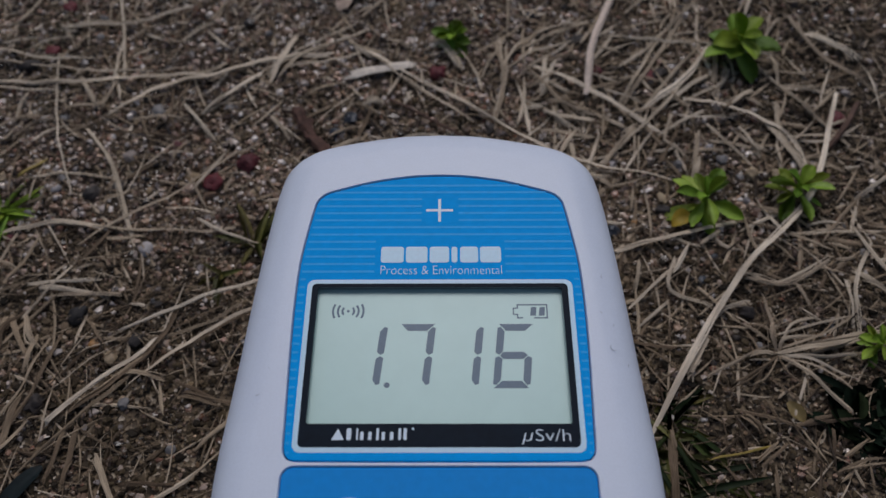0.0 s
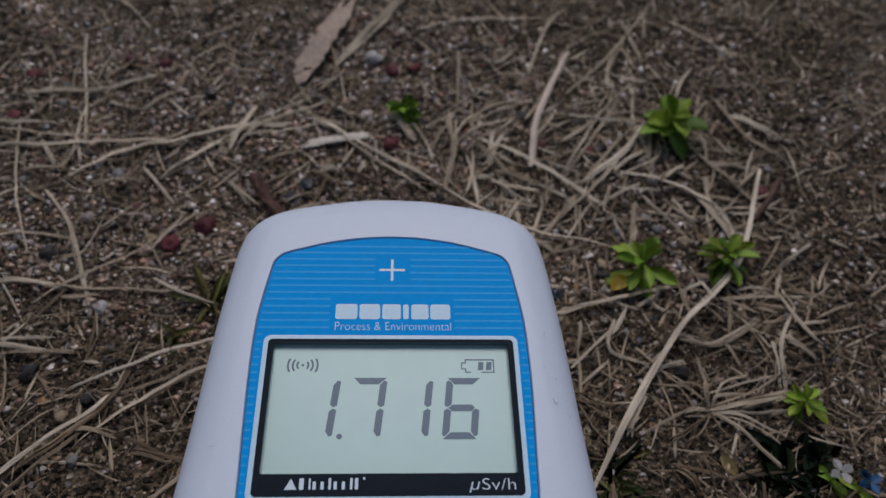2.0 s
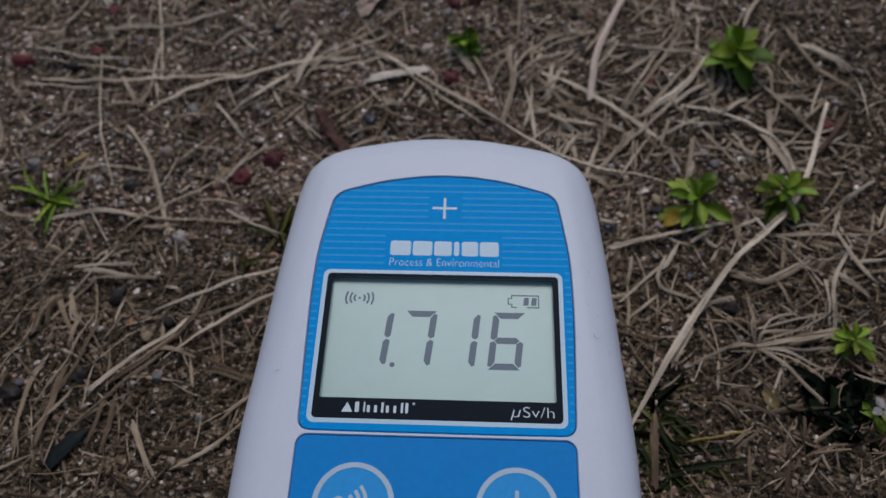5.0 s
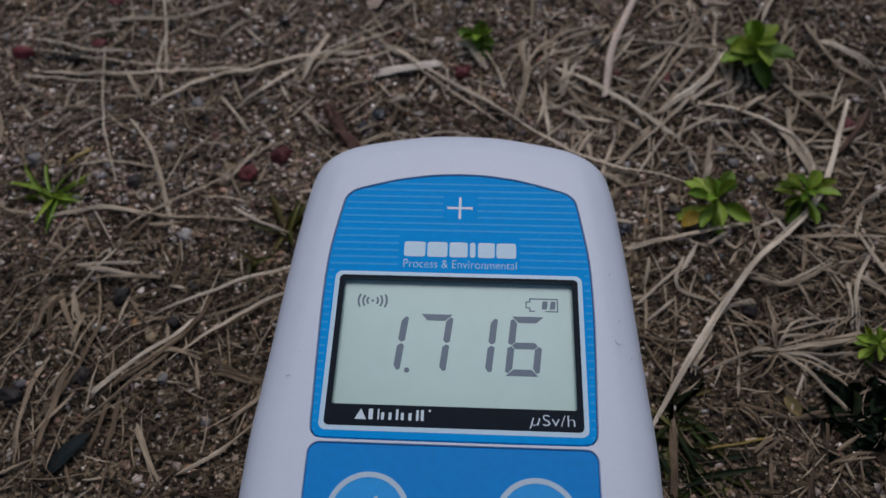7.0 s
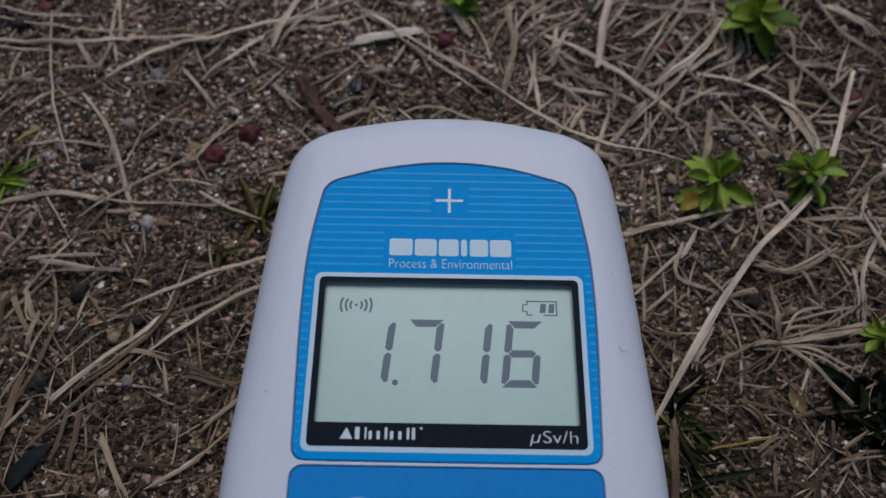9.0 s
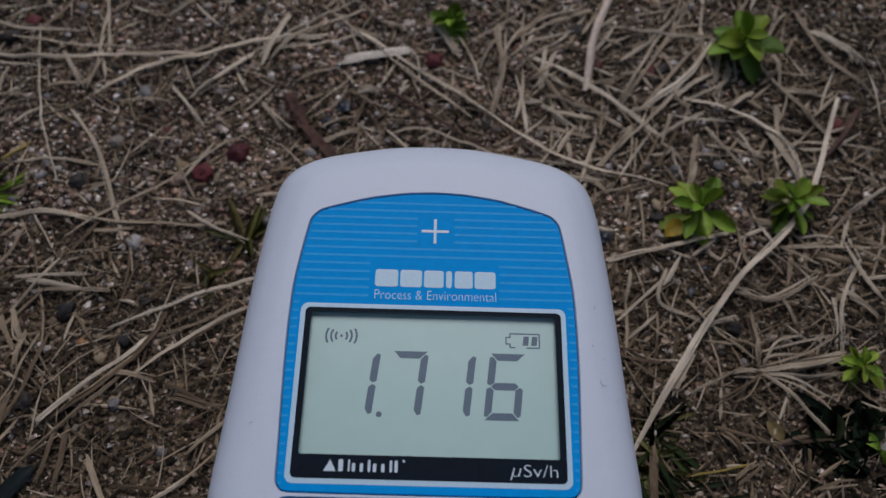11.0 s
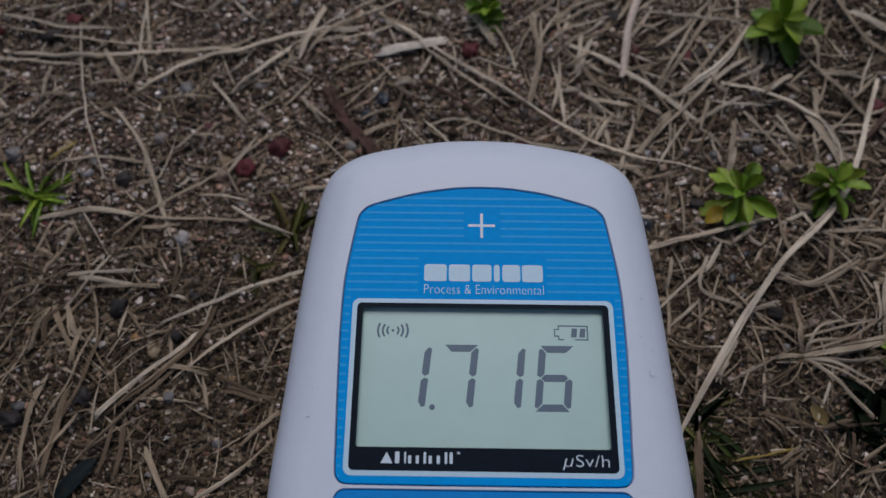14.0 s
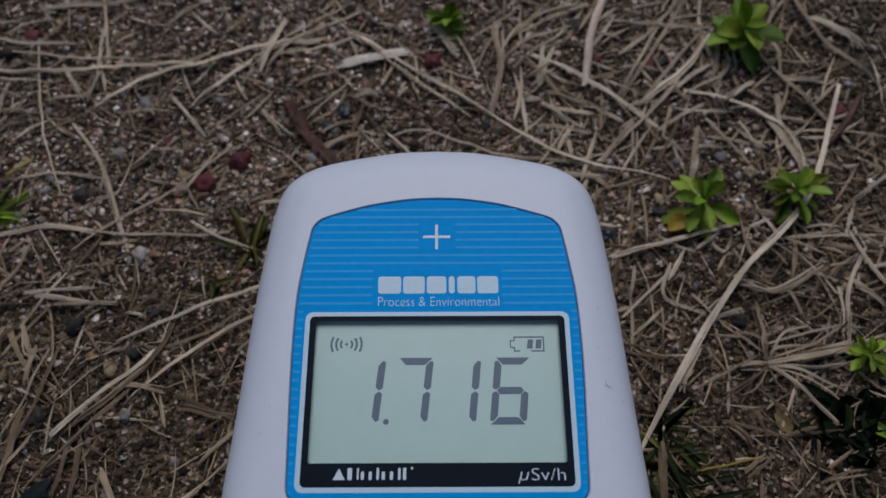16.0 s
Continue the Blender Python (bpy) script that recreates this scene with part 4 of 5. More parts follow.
straw(((-55.6, -11.1), (-45.8, -7.6), (-39.4, -2.6)), 0.6, skin=DULL_STRAW, tone="dull brownish")
straw(((-82.5, -39.4), (-81.5, -29.0), (-80.4, -22.4)), 1.5, skin=DULL_STRAW, tone="dull brownish")
straw(((-68.3, -29.5), (-68.4, -35.3), (-68.7, -39.4)), 1.2, skin=DULL_STRAW, tone="dull brownish")
straw(((-49.1, -22.5), (-44.0, -24.2), (-40.1, -24.5)), 1.0, skin=DULL_STRAW, tone="dull brownish")
straw(((62.5, -3.8), (57.2, -5.0), (53.4, -8.0)), 1.0)
straw(((65.5, -29.4), (71.2, -27.8), (77.3, -26.9)), 1.0, skin=DULL_STRAW, tone="dull brownish")
straw(((57.2, -27.2), (58.5, -29.9)), 1.8, skin=DULL_STRAW, tone="dull brownish")
straw(((71.9, -37.7), (77.0, -35.9), (81.3, -35.5)), 0.5, skin=DULL_STRAW, tone="dull brownish")
straw(((58.1, -35.6), (61.8, -32.5)), 1.1, skin=DULL_STRAW, tone="dull brownish")
straw(((-74.0, -28.5), (-65.2, -22.5), (-55.6, -11.7), (-53.1, -4.0)), 1.2, skin=DULL_STRAW, tone="dull brownish")
straw(((-72.4, -27.9), (-62.4, -19.2), (-55.1, -11.1)), 1.0, skin=DULL_STRAW, tone="dull brownish")
straw(((-77.6, -37.4), (-69.5, -29.0), (-60.1, -19.2)), 0.8, skin=DULL_STRAW, tone="dull brownish")
straw(((-76.1, -11.1), (-79.1, -24.7), (-83.8, -33.2)), 0.9, skin=DULL_STRAW, tone="dull brownish")
straw(((13.3, 69.4), (14.5, 54.8), (12.0, 41.0)), 1.3)
straw(((15.7, 68.6), (14.9, 54.8), (11.4, 44.0)), 0.7)
straw(((26.6, 64.6), (17.6, 56.5)), 0.8)
straw(((-20.4, 67.4), (-12.8, 60.1), (-5.4, 53.8), (7.5, 43.2)), 1.0)
straw(((-26.3, 39.8), (-19.4, 42.9)), 0.9)
straw(((-29.0, 42.0), (-23.4, 45.9), (-21.3, 51.3)), 0.5)
straw(((-8.6, 50.2), (-7.4, 53.0)), 0.7)
straw(((52.6, -10.9), (49.6, -15.6), (47.3, -19.6)), 2.0)
straw(((42.7, -30.2), (41.5, -44.2)), 1.7, skin=DULL_STRAW, tone="dull brownish")
straw(((-4.2, 67.6), (3.9, 65.2)), 0.4)
straw(((-1.5, 69.3), (3.8, 61.1)), 1.2)
straw(((3.9, 67.7), (7.8, 59.5), (9.3, 54.0)), 0.6)
straw(((19.4, 69.5), (15.8, 62.9), (13.6, 55.6)), 0.7)
straw(((-17.8, 50.6), (-14.7, 49.8)), 1.3)
straw(((-148.9, 83.9), (-134.9, 94.4), (-116.3, 101.5)), 1.5)
straw(((-87.1, 99.2), (-81.7, 77.6), (-77.3, 58.1)), 0.8)
straw(((-95.8, 74.9), (-79.6, 76.6), (-63.8, 81.3)), 1.0)
straw(((-91.3, 121.3), (-81.3, 116.0), (-70.3, 103.6)), 1.0)
straw(((-16.2, 89.0), (-7.7, 103.8), (3.2, 123.6)), 1.9)
straw(((-13.9, 91.3), (-4.4, 106.2), (1.5, 118.5)), 1.0)
straw(((36.8, 87.6), (43.3, 105.7), (51.0, 116.7)), 1.3)
straw(((17.5, 95.0), (16.3, 72.8)), 1.1)
straw(((5.9, 104.7), (23.0, 108.8), (42.9, 110.5)), 0.9)
straw(((46.5, 79.3), (60.5, 94.5), (78.3, 120.9)), 0.8)
straw(((19.8, 69.9), (32.6, 75.1)), 1.0)
straw(((-112.1, 64.3), (-89.8, 60.8), (-68.3, 59.7)), 0.7)
straw(((-113.9, 55.8), (-92.4, 53.9)), 0.8)
straw(((-54.4, 98.5), (-41.9, 106.8)), 0.7)
straw(((-98.5, 94.5), (-82.9, 91.4)), 0.6)
straw(((81.8, 111.1), (93.1, 99.5), (105.4, 95.2)), 1.0)
straw(((66.2, 110.8), (69.3, 92.4)), 1.3)
straw(((50.6, 67.4), (65.5, 83.8)), 0.9)

# a withered grass crown, its stalks and hair roots spread flat
crown = tagged(new("dead_grass_clump"), "withered grass clump with splayed pale stalks and brown roots", "dead grass")
for line, width in ((((66.0, -14.5), (74.2, -13.5), (82.2, -11.3)), 1.3),
                    (((65.9, -15.0), (71.5, -16.4), (79.6, -20.3)), 0.6),
                    (((66.0, -14.2), (67.7, -11.8), (78.0, -10.9)), 0.7),
                    (((65.7, -14.2), (64.8, -10.7), (66.2, -7.1)), 0.6),
                    (((66.0, -14.2), (69.3, -8.9), (75.3, -7.0)), 0.5),
                    (((66.1, -15.0), (73.8, -15.8), (80.6, -15.1)), 0.7),
                    (((65.9, -15.0), (69.9, -19.3), (77.3, -27.0)), 0.8),
                    (((66.1, -15.0), (74.3, -19.2), (79.5, -23.6)), 0.5),
                    (((65.6, -14.8), (62.2, -15.2), (59.6, -15.3)), 0.9),
                    (((66.3, -13.6), (74.6, -11.2), (82.2, -6.9)), 0.5)):
    part("stalk", stalk(line, width, 1.6), STRAW, crown, smooth=True)
for line, width in ((((65.5, -15.4), (61.2, -18.3), (55.8, -21.2)), 0.45),
                    (((65.5, -15.4), (62.0, -20.0), (59.7, -21.1)), 0.35),
                    (((65.8, -15.7), (66.5, -19.3), (69.4, -22.1)), 0.35),
                    (((65.4, -15.0), (60.4, -19.4), (53.9, -22.9)), 0.3),
                    (((65.6, -15.5), (69.5, -18.2), (69.7, -23.8)), 0.35)):
    part("root", stalk(line, width, 0.8, 0.8, 6), DULL_STRAW, crown, "brown hair root", smooth=True)

tagged(new("dark_twig", mesh_of(stalk(((97.4, 48.3), (92.2, 40.8), (88.2, 36.3)), 1.42, 0.6, 0.8), "dark_twig", BARK)), "thin weathered grey-brown twig on sand", "twig")
tagged(new("pale_twig", mesh_of(stalk(((48.1, 94.8), (40.7, 77.2), (36.5, 65.3), (34.3, 52.7)), 1.9, 0.6, 0.7), "pale_twig", TWIG)), "pale pinkish twig with dark flecks", "twig")
tagged(new("brown_twig", mesh_of(stalk(((-12.9, 50.6), (-1.6, 43.1), (9.8, 35.4)), 0.71, 0.6, 0.9), "brown_twig", BARK)), "thin dark red-brown twig", "twig")
tagged(new("bark_strip", mesh_of(stalk(((-34.1, 47.3), (-30.8, 40.5), (-25.4, 34.0), (-21.6, 28.7)), 2.9, -0.5, 0.46, 12, rough=1.0), "bark_strip", RED_BARK)), "crumbling strip of reddish brown bark", "bark")
tagged(new("straw_flake", mesh_of(stalk(((-22.9, 57.9), (-16.1, 59.6), (-7.9, 61.8)), 2.5, 0.5, 0.2, level=0.1), "straw_flake", FLAKE)), "flat pale flake of weathered straw", "flake")
tagged(new("wood_chip", mesh_of(stalk(((-25.6, 84.2), (-20.8, 96.7), (-15.2, 112.5)), 6.2, 0.6, 0.3, level=0.08, rough=0.35), "wood_chip", CHIP)), "weathered pinkish wood chip", "wood chip")
lying_leaf(-73.0, -36.8, 140)
yellow_scrap = new("yellow_leaf", leaf_mesh("yellow_leaf", 4.6, 2.6, 0.5, 0.4, PALE_LEAF, 0.6))
yellow_scrap.matrix_basis = pose(65.1 * MM, -24.9 * MM, ground_height(65.1 * MM, -24.9 * MM) + 1.8 * MM, 6, 10, 215)
tagged(yellow_scrap, "small withered yellow-brown leaf on the sand", "leaf")
tagged(new("yellow_grass", mesh_of(stalk(((-94.5, 27.4), (-92.3, 29.7), (-89.7, 32.6)), 0.71, 0.6, 0.8), "yellow_grass", DULL_STEM)), "short yellowed grass blade on sand", "grass")
tagged(new("yellow_grass", mesh_of(stalk(((48.9, -35.5), (54.3, -34.5), (60.3, -33.2)), 0.47, 0.6, 0.8), "yellow_grass", DULL_STEM)), "thin yellowed grass blade on sand", "grass")

# pebbles
pebble(-43.9, 32.2, 2.4, "maroon")
pebble(-51.3, 27.0, 2.1, "maroon")
pebble(-1.2, 59.4, 2.4, "maroon")
pebble(-21.9, 45.9, 1.75, "slate")
pebble(-24.7, 41.2, 1.6, "slate")
pebble(-92.0, 32.7, 1.06, "tan")
pebble(-61.0, 37.5, 1.18, "maroon")
pebble(-80.5, 35.8, 1.06, "dark")
pebble(-63.3, 10.0, 1.65, "white")
pebble(-56.1, 28.5, 1.53, "tan")
pebble(-65.5, 25.2, 1.18, "tan")
pebble(-77.5, 23.7, 1.89, "dark")
pebble(-69.0, -12.7, 1.18, "ochre")
pebble(-65.2, -15.2, 1.53, "tan")
pebble(-90.0, -26.7, 1.30, "grey")
pebble(-90.9, -29.2, 2.12, "dark")
pebble(-74.2, -5.8, 2.01, "dark")
pebble(-60.9, -11.4, 1.53, "dark")
pebble(-58.3, -3.5, 1.06, "dark")
pebble(-63.5, -7.4, 0.94, "tan")
pebble(-59.3, -2.3, 0.83, "grey")
pebble(-60.8, -24.6, 1.30, "grey")
pebble(-50.2, -33.4, 1.18, "grey")
pebble(36.6, 13.9, 1.65, "slate")
pebble(41.6, 16.1, 1.06, "ochre")
pebble(48.4, 22.8, 1.18, "tan")
pebble(60.8, 36.2, 1.06, "white")
pebble(53.3, 31.6, 1.30, "grey")
pebble(69.0, 28.7, 1.65, "tan")
pebble(63.4, 33.2, 1.30, "grey")
pebble(66.8, 22.0, 0.94, "white")
pebble(61.7, -5.3, 1.89, "dark")
pebble(48.2, 19.1, 1.65, "dark")
pebble(37.3, 59.3, 1.53, "maroon")
pebble(52.4, 58.7, 2.01, "dark")
pebble(91.9, 44.5, 1.89, "maroon")
pebble(11.2, 41.6, 1.42, "dark")
pebble(11.0, 33.8, 1.65, "maroon")
pebble(-27.9, 32.5, 1.53, "grey")
pebble(-102.2, 62.6, 2.12, "dark")
pebble(-85.7, 24.7, 1.18, "white")
pebble(-103.8, 29.7, 2.01, "grey")
pebble(-99.6, 28.4, 1.42, "tan")
pebble(8.3, 57.4, 1.06, "grey")
pebble(66.7, -23.9, 1.30, "tan")
pebble(-89.6, 45.7, 1.18, "grey")
pebble(-67.1, 47.5, 1.89, "grey")
pebble(-50.3, 48.6, 1.18, "grey")
pebble(-17.8, 49.6, 0.94, "white")
pebble(-24.1, 63.8, 0.71, "white")
pebble(-15.6, 65.5, 0.59, "white")
pebble(33.4, 68.7, 1.89, "dark")
pebble(-42.2, 24.1, 0.94, "tan")
pebble(-77.6, -24.9, 1.89, "dark")
pebble(-93.2, 12.6, 1.06, "maroon")
pebble(69.3, -7.2, 0.94, "grey")
pebble(55.3, -1.4, 0.83, "white")
pebble(62.9, -12.6, 0.94, "grey")
pebble(36.9, 1.5, 1.06, "tan")
pebble(38.4, 32.1, 1.06, "white")
pebble(-123.1, 104.5, 2.24, "maroon")
pebble(-72.4, 88.2, 1.58, "maroon")
pebble(-63.0, 87.3, 1.97, "maroon")
pebble(-95.9, 81.5, 1.84, "maroon")
pebble(-116.5, 63.6, 2.24, "maroon")
pebble(-45.8, 84.3, 1.32, "maroon")
pebble(-1.5, 88.2, 2.11, "maroon")
pebble(5.0, 89.3, 1.84, "maroon")
pebble(-139.1, 111.4, 1.45, "maroon")
pebble(-66.4, 120.7, 1.84, "maroon")
pebble(-97.7, 67.7, 1.58, "maroon")
pebble(50.7, 58.3, 1.58, "maroon")
pebble(-6.5, 92.0, 2.3, "white")
pebble(-12.2, 83.1, 1.6, "tan")

# weeds, tufts and flowers
rosette(56.4, 19.8, 1.04, 8, yellow=128, label="small bright green weed with one yellowed leaf")
rosette(76.9, 22.4, 0.95, 60)
rosette(71.2, 63.7, 1.3, 110, label="small green weed with a rosette of rounded leaves", leaves=ROUND_LEAVES)
rosette(2.6, 69.3, 0.75, 20, label="small dull green weed with rounded leaves", leaves=ROUND_LEAVES)
rosette(85.1, -13.6, 0.7, 75, label="small green weed among straw")
tuft(-96.5, 19.0, (285, 268, 300, 180, 190, 75, 40, 255, 275, 262, 172, 200, 330, 312, 240, 20, 90), GREEN_BLADES, "bright green tuft of narrow grass blades", (8, 40), 1.3)
tuft(-40.0, 11.5, (25, 335, 60, 100, 80, 10, 345, 200, 150, 300), OLIVE_BLADES, "dark olive grass tuft with a brown base", (10, 42), 1.1)
tuft(-45.9, 3.7, (185, 170, 100, 280, 60, 178), OLIVE_BLADES, "small drooping olive grass tuft", size=0.85)
tuft(42.2, -27.4, (20, 350, 300, 262, 285, 315, 335, 40, 270, 248, 280, 295, 255, 310, 235, 275), BLADES + OLIVE_BLADES, "dark green grass tuft beside the meter", (0, 22), 1.15, 2.4)
tuft(45.5, -31.3, (262, 272, 250, 300, 220, 265, 240, 30, 285, 258), OLIVE_BLADES + BLADES, "dark olive grass tuft beside the meter", (0, 18), 1.0, 2.2)
tuft(40.8, -35.1, 22, OLIVE_BLADES + BLADES, "low dark olive grass tuft beside the meter", (0, 30), 1.0, 2.6)
tuft(46.1, -40.1, 20, BLADES + OLIVE_BLADES, "low dark olive grass tuft beside the meter", (0, 30), 1.0, 2.8)
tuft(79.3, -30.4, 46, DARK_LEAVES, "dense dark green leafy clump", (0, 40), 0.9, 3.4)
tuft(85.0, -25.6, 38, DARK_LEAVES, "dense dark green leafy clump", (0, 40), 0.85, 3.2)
flower(86.1, -29.7, 4, PALE_PETAL, "tiny white four-petalled flower on the sand")
flower(90.8, -31.9, 4, PETAL, "tiny dull blue four-petalled flower on the sand")

# ---- more single straws and stones, strewn; then what nobody could count ----
def inside_meter(x, y, margin):
    return abs(x) < 31.5 - margin + min(0, (y + 40) * -0.03) and -98 < y < 19.5 - margin - (x / 28) ** 2 * 4


def straw_density(x, y):
    """Thicker beside the meter on one hand, and patchy everywhere."""
    # Thinned on the near ground: fewer pale straws stand in for shade.
    side = (0.6 if x > 82 else 1.0 if x > 24 else 0.4 if x > -45 else 0.6) * (1.0 if y > 5 else 0.7)
    return max(0.08, min(1.0, side * (0.75 + 1.1 * noise.noise((x * 0.035, y * 0.035, 4.4)))))


def strew():
    """Single straws and small stones between those placed above."""
    rng = random.Random(21)
    made = 0
    while made < 125:
        x, y = rng.uniform(-115, 118), rng.uniform(-45, 112)
        if inside_meter(x, y, -7) or rng.random() > straw_density(x, y):
            continue
        made += 1
        a, half, b = rng.uniform(0, math.pi), rng.uniform(3, 9), rng.gauss(0, 0.8)
        dx, dy = math.cos(a) * half, math.sin(a) * half
        straw(((x - dx, y - dy), (x - dy / half * b, y + dx / half * b), (x + dx, y + dy)), rng.choice((0.25, 0.3, 0.4, 0.5, 0.65, 0.85)), 0.2, DULL_STRAW, "dull brownish")
    made = 0
    while made < 75:
        x, y = rng.uniform(-115, 118), rng.uniform(-45, 90)
        if inside_meter(x, y, -4):
            continue
        made += 1
        pebble(round(x, 1), round(y, 1), rng.uniform(0.7, 1.25), rng.choice(("tan", "tan", "tan", "grey", "grey", "grey", "tan", "dark", "dark", "dark", "slate")))


def surroundings():
    """What lies further out: a stick, pale stones, and weeds that thicken on one hand."""
    rng = random.Random(33)
    tagged(new("dead_stick", mesh_of(stalk(((-455, 395), (-360, 455), (-215, 520)), 11, 2.0, 0.9), "dead_stick", BARK)), "long dead grey-brown stick on the ground", "stick")
    for x, y, r in ((-330, 190, 6), (-290, 20, 5), (-270, -150, 6.5), (-340, -60, 4), (-180, -190, 4.5)):
        pebble(x, y, r, "white")
    made = 0
    while made < 24:
        x, y = rng.gauss(260, 150), rng.uniform(-250, 480)
        if 0 < x < 600 and not (x < 150 and -70 < y < 140):
            rosette(round(x, 1), round(y, 1), rng.uniform(0.7, 1.4), rng.uniform(0, 360))
            made += 1
    for _ in range(14):
        a, d = rng.uniform(0, math.tau), rng.uniform(200, 520)
        tuft(round(d * math.cos(a), 1), round(d * math.sin(a), 1), 12, GREEN_BLADES if rng.random() < 0.5 else BLADES, "low green grass tuft in sandy ground", size=rng.uniform(0.8, 1.6))


def litter(count, region, lengths, widths, density, name, label, lift=1.0, skin=LITTER):
    """Short broken straws, each a thin bent strip with a ridge."""
    rng = random.Random(len(name) * 7 + count)
    verts, faces = [], []
    made = 0
    while made < count:
        x, y = rng.uniform(region[0], region[1]), rng.uniform(region[2], region[3])
        if inside_meter(x, y, 2) or rng.random() > density(x, y):
            continue
        made += 1
        length, width = rng.uniform(*lengths) * rng.uniform(0.4, 1), rng.uniform(*widths)
        a = rng.gauss(0.75, 0.8) if rng.random() < 0.4 else rng.uniform(0, math.pi)
        bend, z0, pitch = rng.gauss(0, 0.09), rng.uniform(0.0, 0.8) * lift, rng.uniform(-0.05, 0.05)
        b = len(verts)
        for i in range(6):
            u = i / 5 - 0.5
            d = a + bend * u * 2
            px, py = x + math.cos(d) * length * u, y + math.sin(d) * length * u
            w = width / 2 * (1 if 0 < i < 4 else 0.7 if i == 4 else 0.2)
            z = ground_height(px * MM, py * MM) * 1000 + 0.35 + z0 + pitch * length * u
            nx, ny = -math.sin(d) * w, math.cos(d) * w
            verts += [((px + nx) * MM, (py + ny) * MM, z * MM), (px * MM, py * MM, (z + width * 0.3) * MM), ((px - nx) * MM, (py - ny) * MM, z * MM), (px * MM, py * MM, (z - width * 0.15) * MM)]
        for i in range(5):
            for k in range(4):
                faces.append((b + i * 4 + k, b + i * 4 + (k + 1) % 4, b + i * 4 + 4 + (k + 1) % 4, b + i * 4 + 4 + k))
        faces += [(b, b + 1, b + 2, b + 3), (b + 23, b + 22, b + 21, b + 20)]
    me = bpy.data.meshes.new(name)
    me.from_pydata(verts, [], faces)
    me.materials.append(skin)
    at = np.zeros(len(me.loops), dtype=np.int32)
    me.loops.foreach_get("vertex_index", at)
    layer = me.uv_layers.new(name="fibre")
    layer.data.foreach_set("uv", np.stack([(at % 4) * 0.3 + (at // 24) * 0.77, (at % 24 // 4) * 0.4], 1).astype(np.float32).ravel())
    return tagged(new(name, me), label, "straw litter", kind="stuff")


strew()
surroundings()
# Chaff and shreds are sparser at the near side, in place of shade.
litter(2700, (-170, 170, -60, 170), (6, 24), (0.22, 0.75), lambda x, y: straw_density(x, y) * 0.9 + 0.1, "straw_litter", "broken dry straw strewn over the sand")
litter(4000, (-170, 170, -60, 170), (1.5, 7), (0.2, 0.7), lambda x, y: 0.22 if y < 18 else 0.4 if -45 < x < 24 else 0.9, "straw_chaff", "short straw chaff and fibres on the sand", 0.6)
litter(1500, (-170, 170, -60, 170), (6, 28), (0.08, 0.22), lambda x, y: 0.8, "straw_fibres", "hair-thin dry fibres over the sand", 1.6)
litter(170, (18, 100, 6, 95), (8, 24), (0.4, 1.1), lambda x, y: straw_density(x, y), "straw_blades", "flattened pale straw blades matted over the sand", 2.2, PALE_LITTER)
litter(300, (-118, 118, -46, 95), (4, 18), (0.3, 0.85), lambda x, y: 0.18 if y < 25 else 0.4 if -45 < x < 24 else 0.9, "straw_shreds", "pale shreds of flattened straw over the sand", 1.6, PALE_LITTER)
litter(330, (-120, -33, -46, 14), (6, 20), (0.12, 0.4), lambda x, y: 0.9, "matted_fibres", "thin dull fibres matted over dark sand", 1.8)
litter(260, (36, 110, -46, 4), (5, 18), (0.16, 0.5), lambda x, y: 0.9, "matted_fibres", "thin dull fibres matted over dark sand", 1.8)
litter(2600, (-700, 700, -600, 800), (10, 45), (0.5, 1.6), lambda x, y: 1.0 if max(abs(x), abs(y)) > 140 else 0.0, "outer_straw_litter", "broken dry straw strewn over the sand")


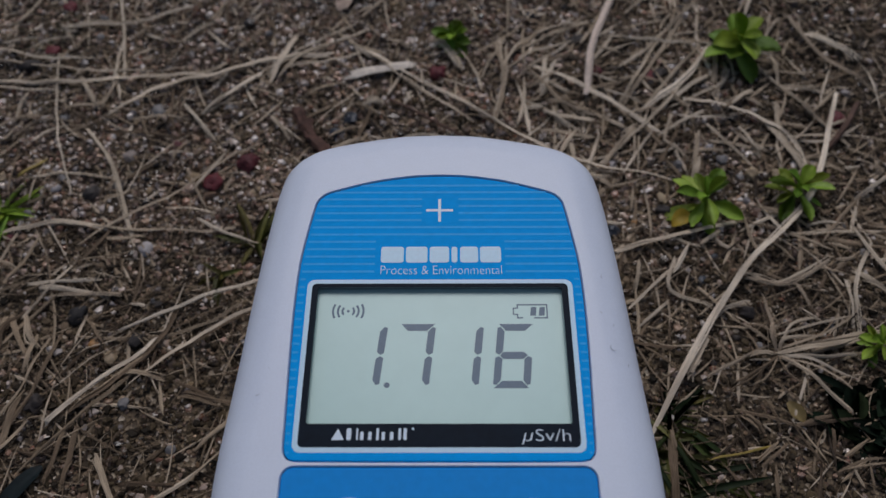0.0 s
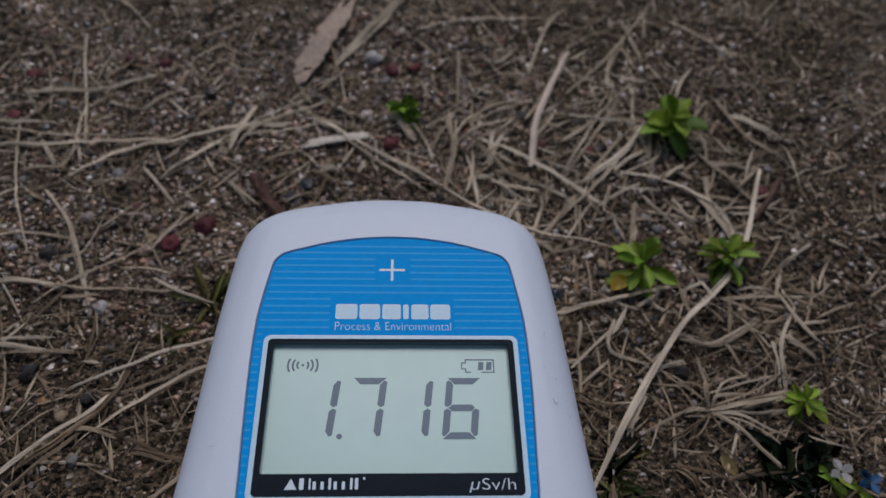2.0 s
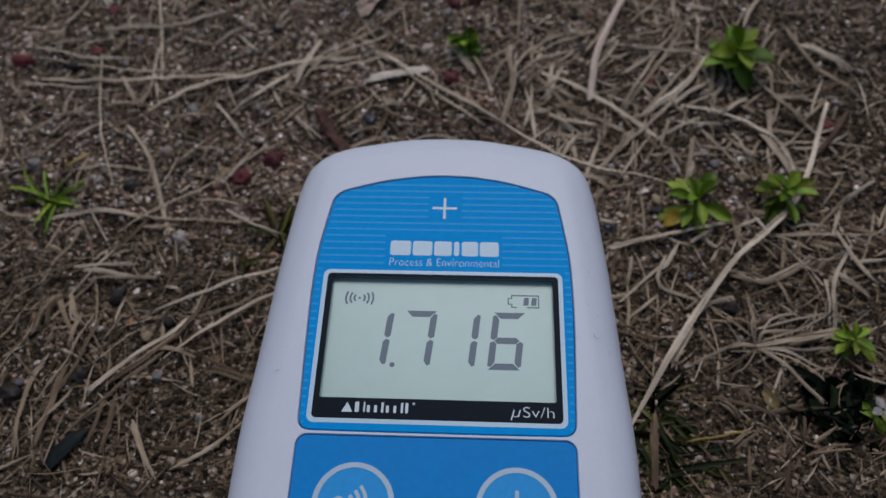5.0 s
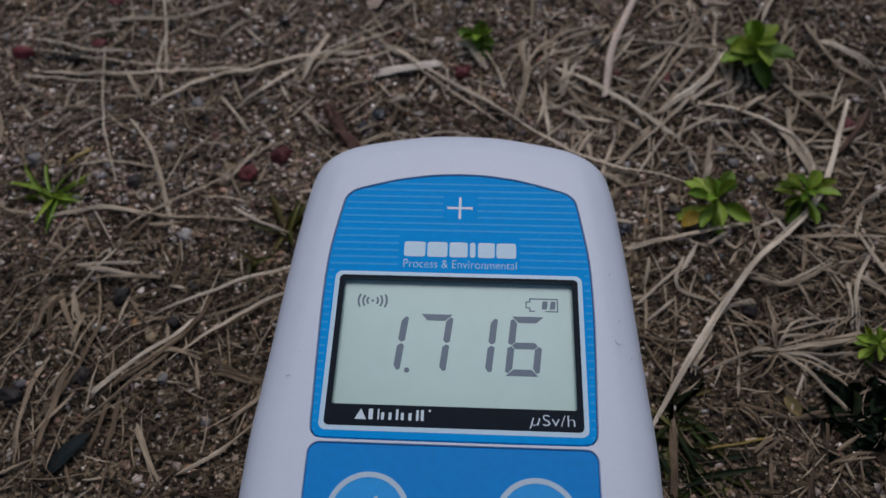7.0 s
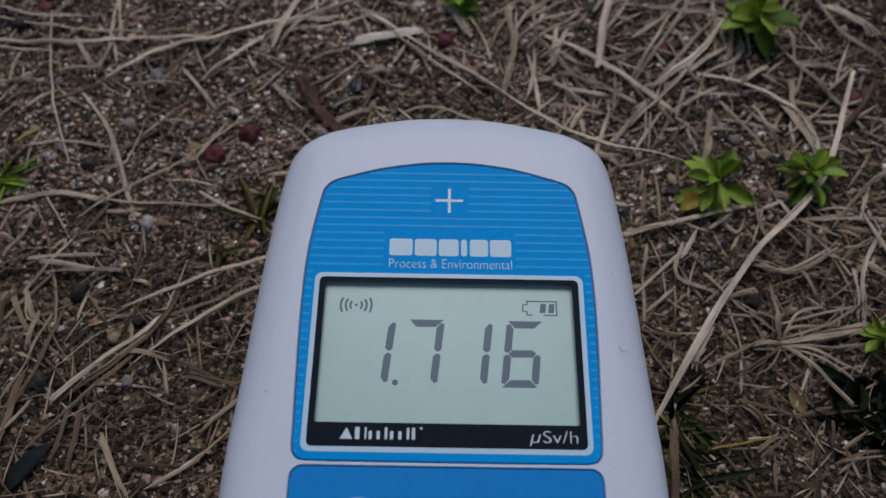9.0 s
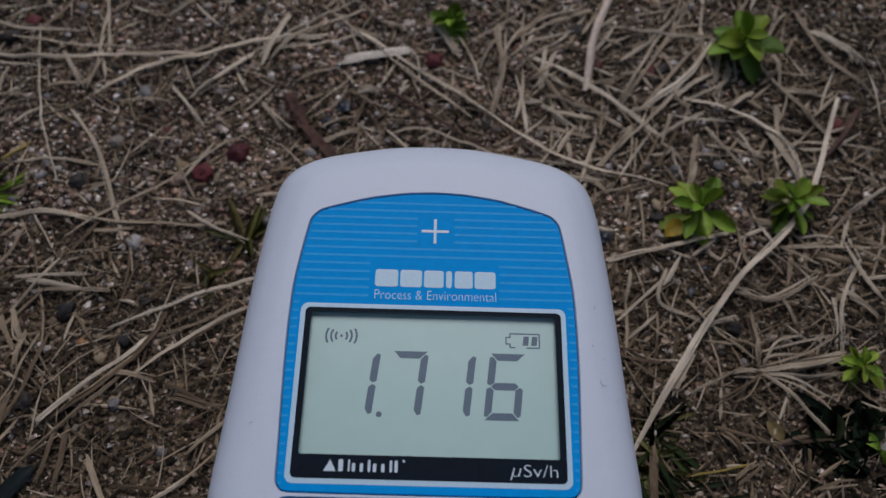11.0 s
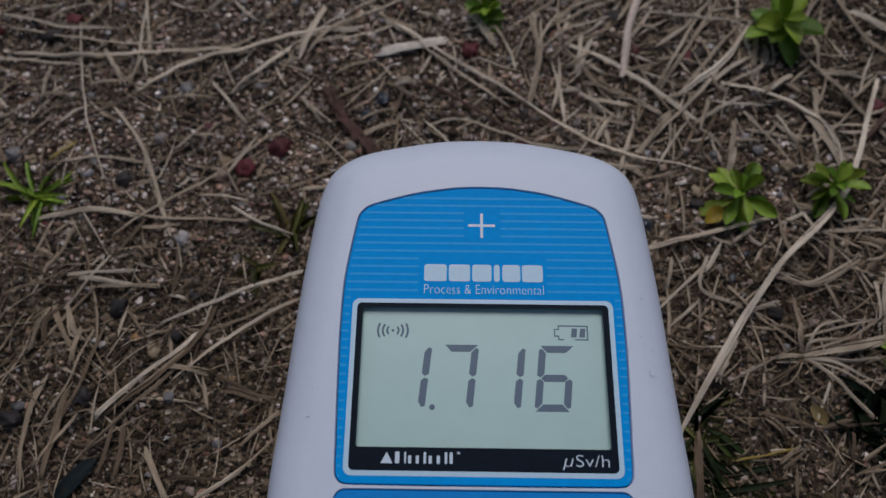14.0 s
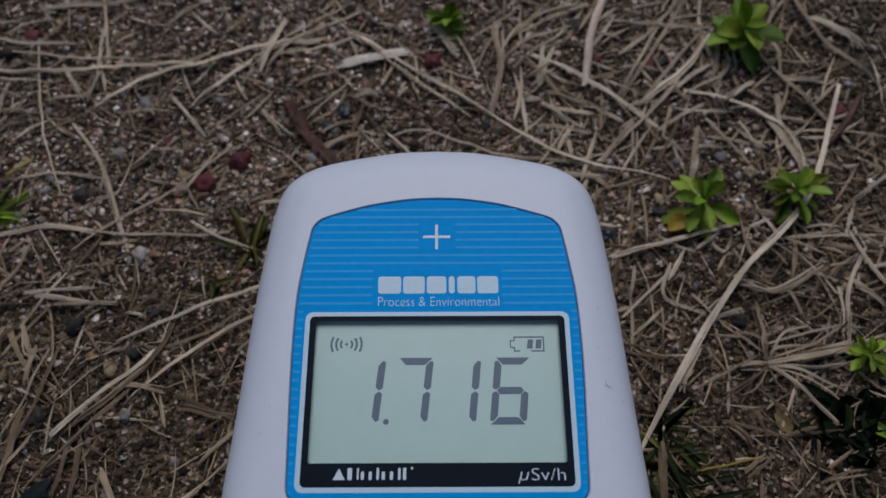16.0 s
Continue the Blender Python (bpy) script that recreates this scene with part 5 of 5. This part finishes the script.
def grit(count, region, sizes, name, seed, label, skin=GRAIN, density=None):
    """Loose sand grains: small uneven stones, each its own tone."""
    rng = np.random.default_rng(seed)
    g = (1 + 5 ** 0.5) / 2
    ico = np.array([(-1, g, 0), (1, g, 0), (-1, -g, 0), (1, -g, 0), (0, -1, g), (0, 1, g), (0, -1, -g), (0, 1, -g), (g, 0, -1), (g, 0, 1), (-g, 0, -1), (-g, 0, 1)]) / 1.902
    tri = [(i, j, k) for i in range(12) for j in range(i + 1, 12) for k in range(j + 1, 12)
           if all(abs(np.linalg.norm(ico[a] - ico[b]) - 1.0515) < 0.02 for a, b in ((i, j), (j, k), (i, k)))]
    tri = np.array([t if np.dot(np.cross(ico[t[1]] - ico[t[0]], ico[t[2]] - ico[t[0]]), ico[t[0]]) > 0 else (t[0], t[2], t[1]) for t in tri])
    x, y = rng.uniform(region[0], region[1], count), rng.uniform(region[2], region[3], count)
    keep = np.array([not inside_meter(a, b, 3) for a, b in zip(x, y)])
    x, y = x[keep], y[keep]
    if density:
        keep = rng.random(len(x)) < np.array([density(a, b) for a, b in zip(x, y)])
        x, y = x[keep], y[keep]
    n = len(x)
    r = sizes[0] + (sizes[1] - sizes[0]) * rng.random(n) ** 2.6
    h = np.array([ground_height(a * MM, b * MM) for a, b in zip(x, y)]) * 1000
    shape = ico[None] * (1 + 0.22 * np.clip(rng.standard_normal((n, 12, 1)), -2, 2)) * np.stack([rng.uniform(0.7, 1.25, n), rng.uniform(0.7, 1.25, n), rng.uniform(0.55, 0.95, n)], 1)[:, None]
    co = shape * r[:, None, None] + np.stack([x, y, h + r * rng.uniform(0.0, 0.6, n)], 1)[:, None]
    me = bpy.data.meshes.new(name)
    me.from_pydata((co.reshape(-1, 3) * MM).tolist(), [], (tri[None] + 12 * np.arange(n)[:, None, None]).reshape(-1, 3).tolist())
    me.materials.append(skin)
    return tagged(new(name, me), label, "sand grains", kind="stuff")


def soil_shade_density(x, y):
    """Dark crumbs in patches: dark soil, and shade painted beside the meter's near half."""
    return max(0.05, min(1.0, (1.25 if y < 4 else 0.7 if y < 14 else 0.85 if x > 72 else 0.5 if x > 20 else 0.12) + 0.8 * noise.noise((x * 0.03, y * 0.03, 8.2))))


# Pale grains give way to the dark crumbs, which paint soil and shade.
grit(75000, (-132, 132, -48, 112), (0.15, 0.55), "sand_grit", 5, "loose coarse sand grains in brown, grey and white", GRAIN, lambda x, y: 1 - 0.5 * soil_shade_density(x, y))
grit(32000, (-132, 132, -48, 112), (0.44, 1.02), "coarse_sand", 7, "pale and dark coarse sand grains among finer grit", QUARTZ, lambda x, y: 1 - 0.82 * soil_shade_density(x, y))
grit(1300, (-145, 145, -58, 125), (0.8, 1.5), "coarse_gravel", 9, "scattered small gravel among the sand grains", QUARTZ, lambda x, y: 1 - 0.8 * soil_shade_density(x, y))
grit(34000, (-132, 132, -48, 112), (0.3, 0.95), "humus_crumbs", 11, "dark brown crumbs in the sand, dark soil and painted shade", SOIL_SHADE, soil_shade_density)
grit(52000, (-185, 185, -60, 175), (0.32, 0.85), "outer_sand_grit", 13, "coarse brown and grey sand grains further out", GRAIN, lambda x, y: 1.0 if y > 108 or abs(x) > 128 else 0.0)
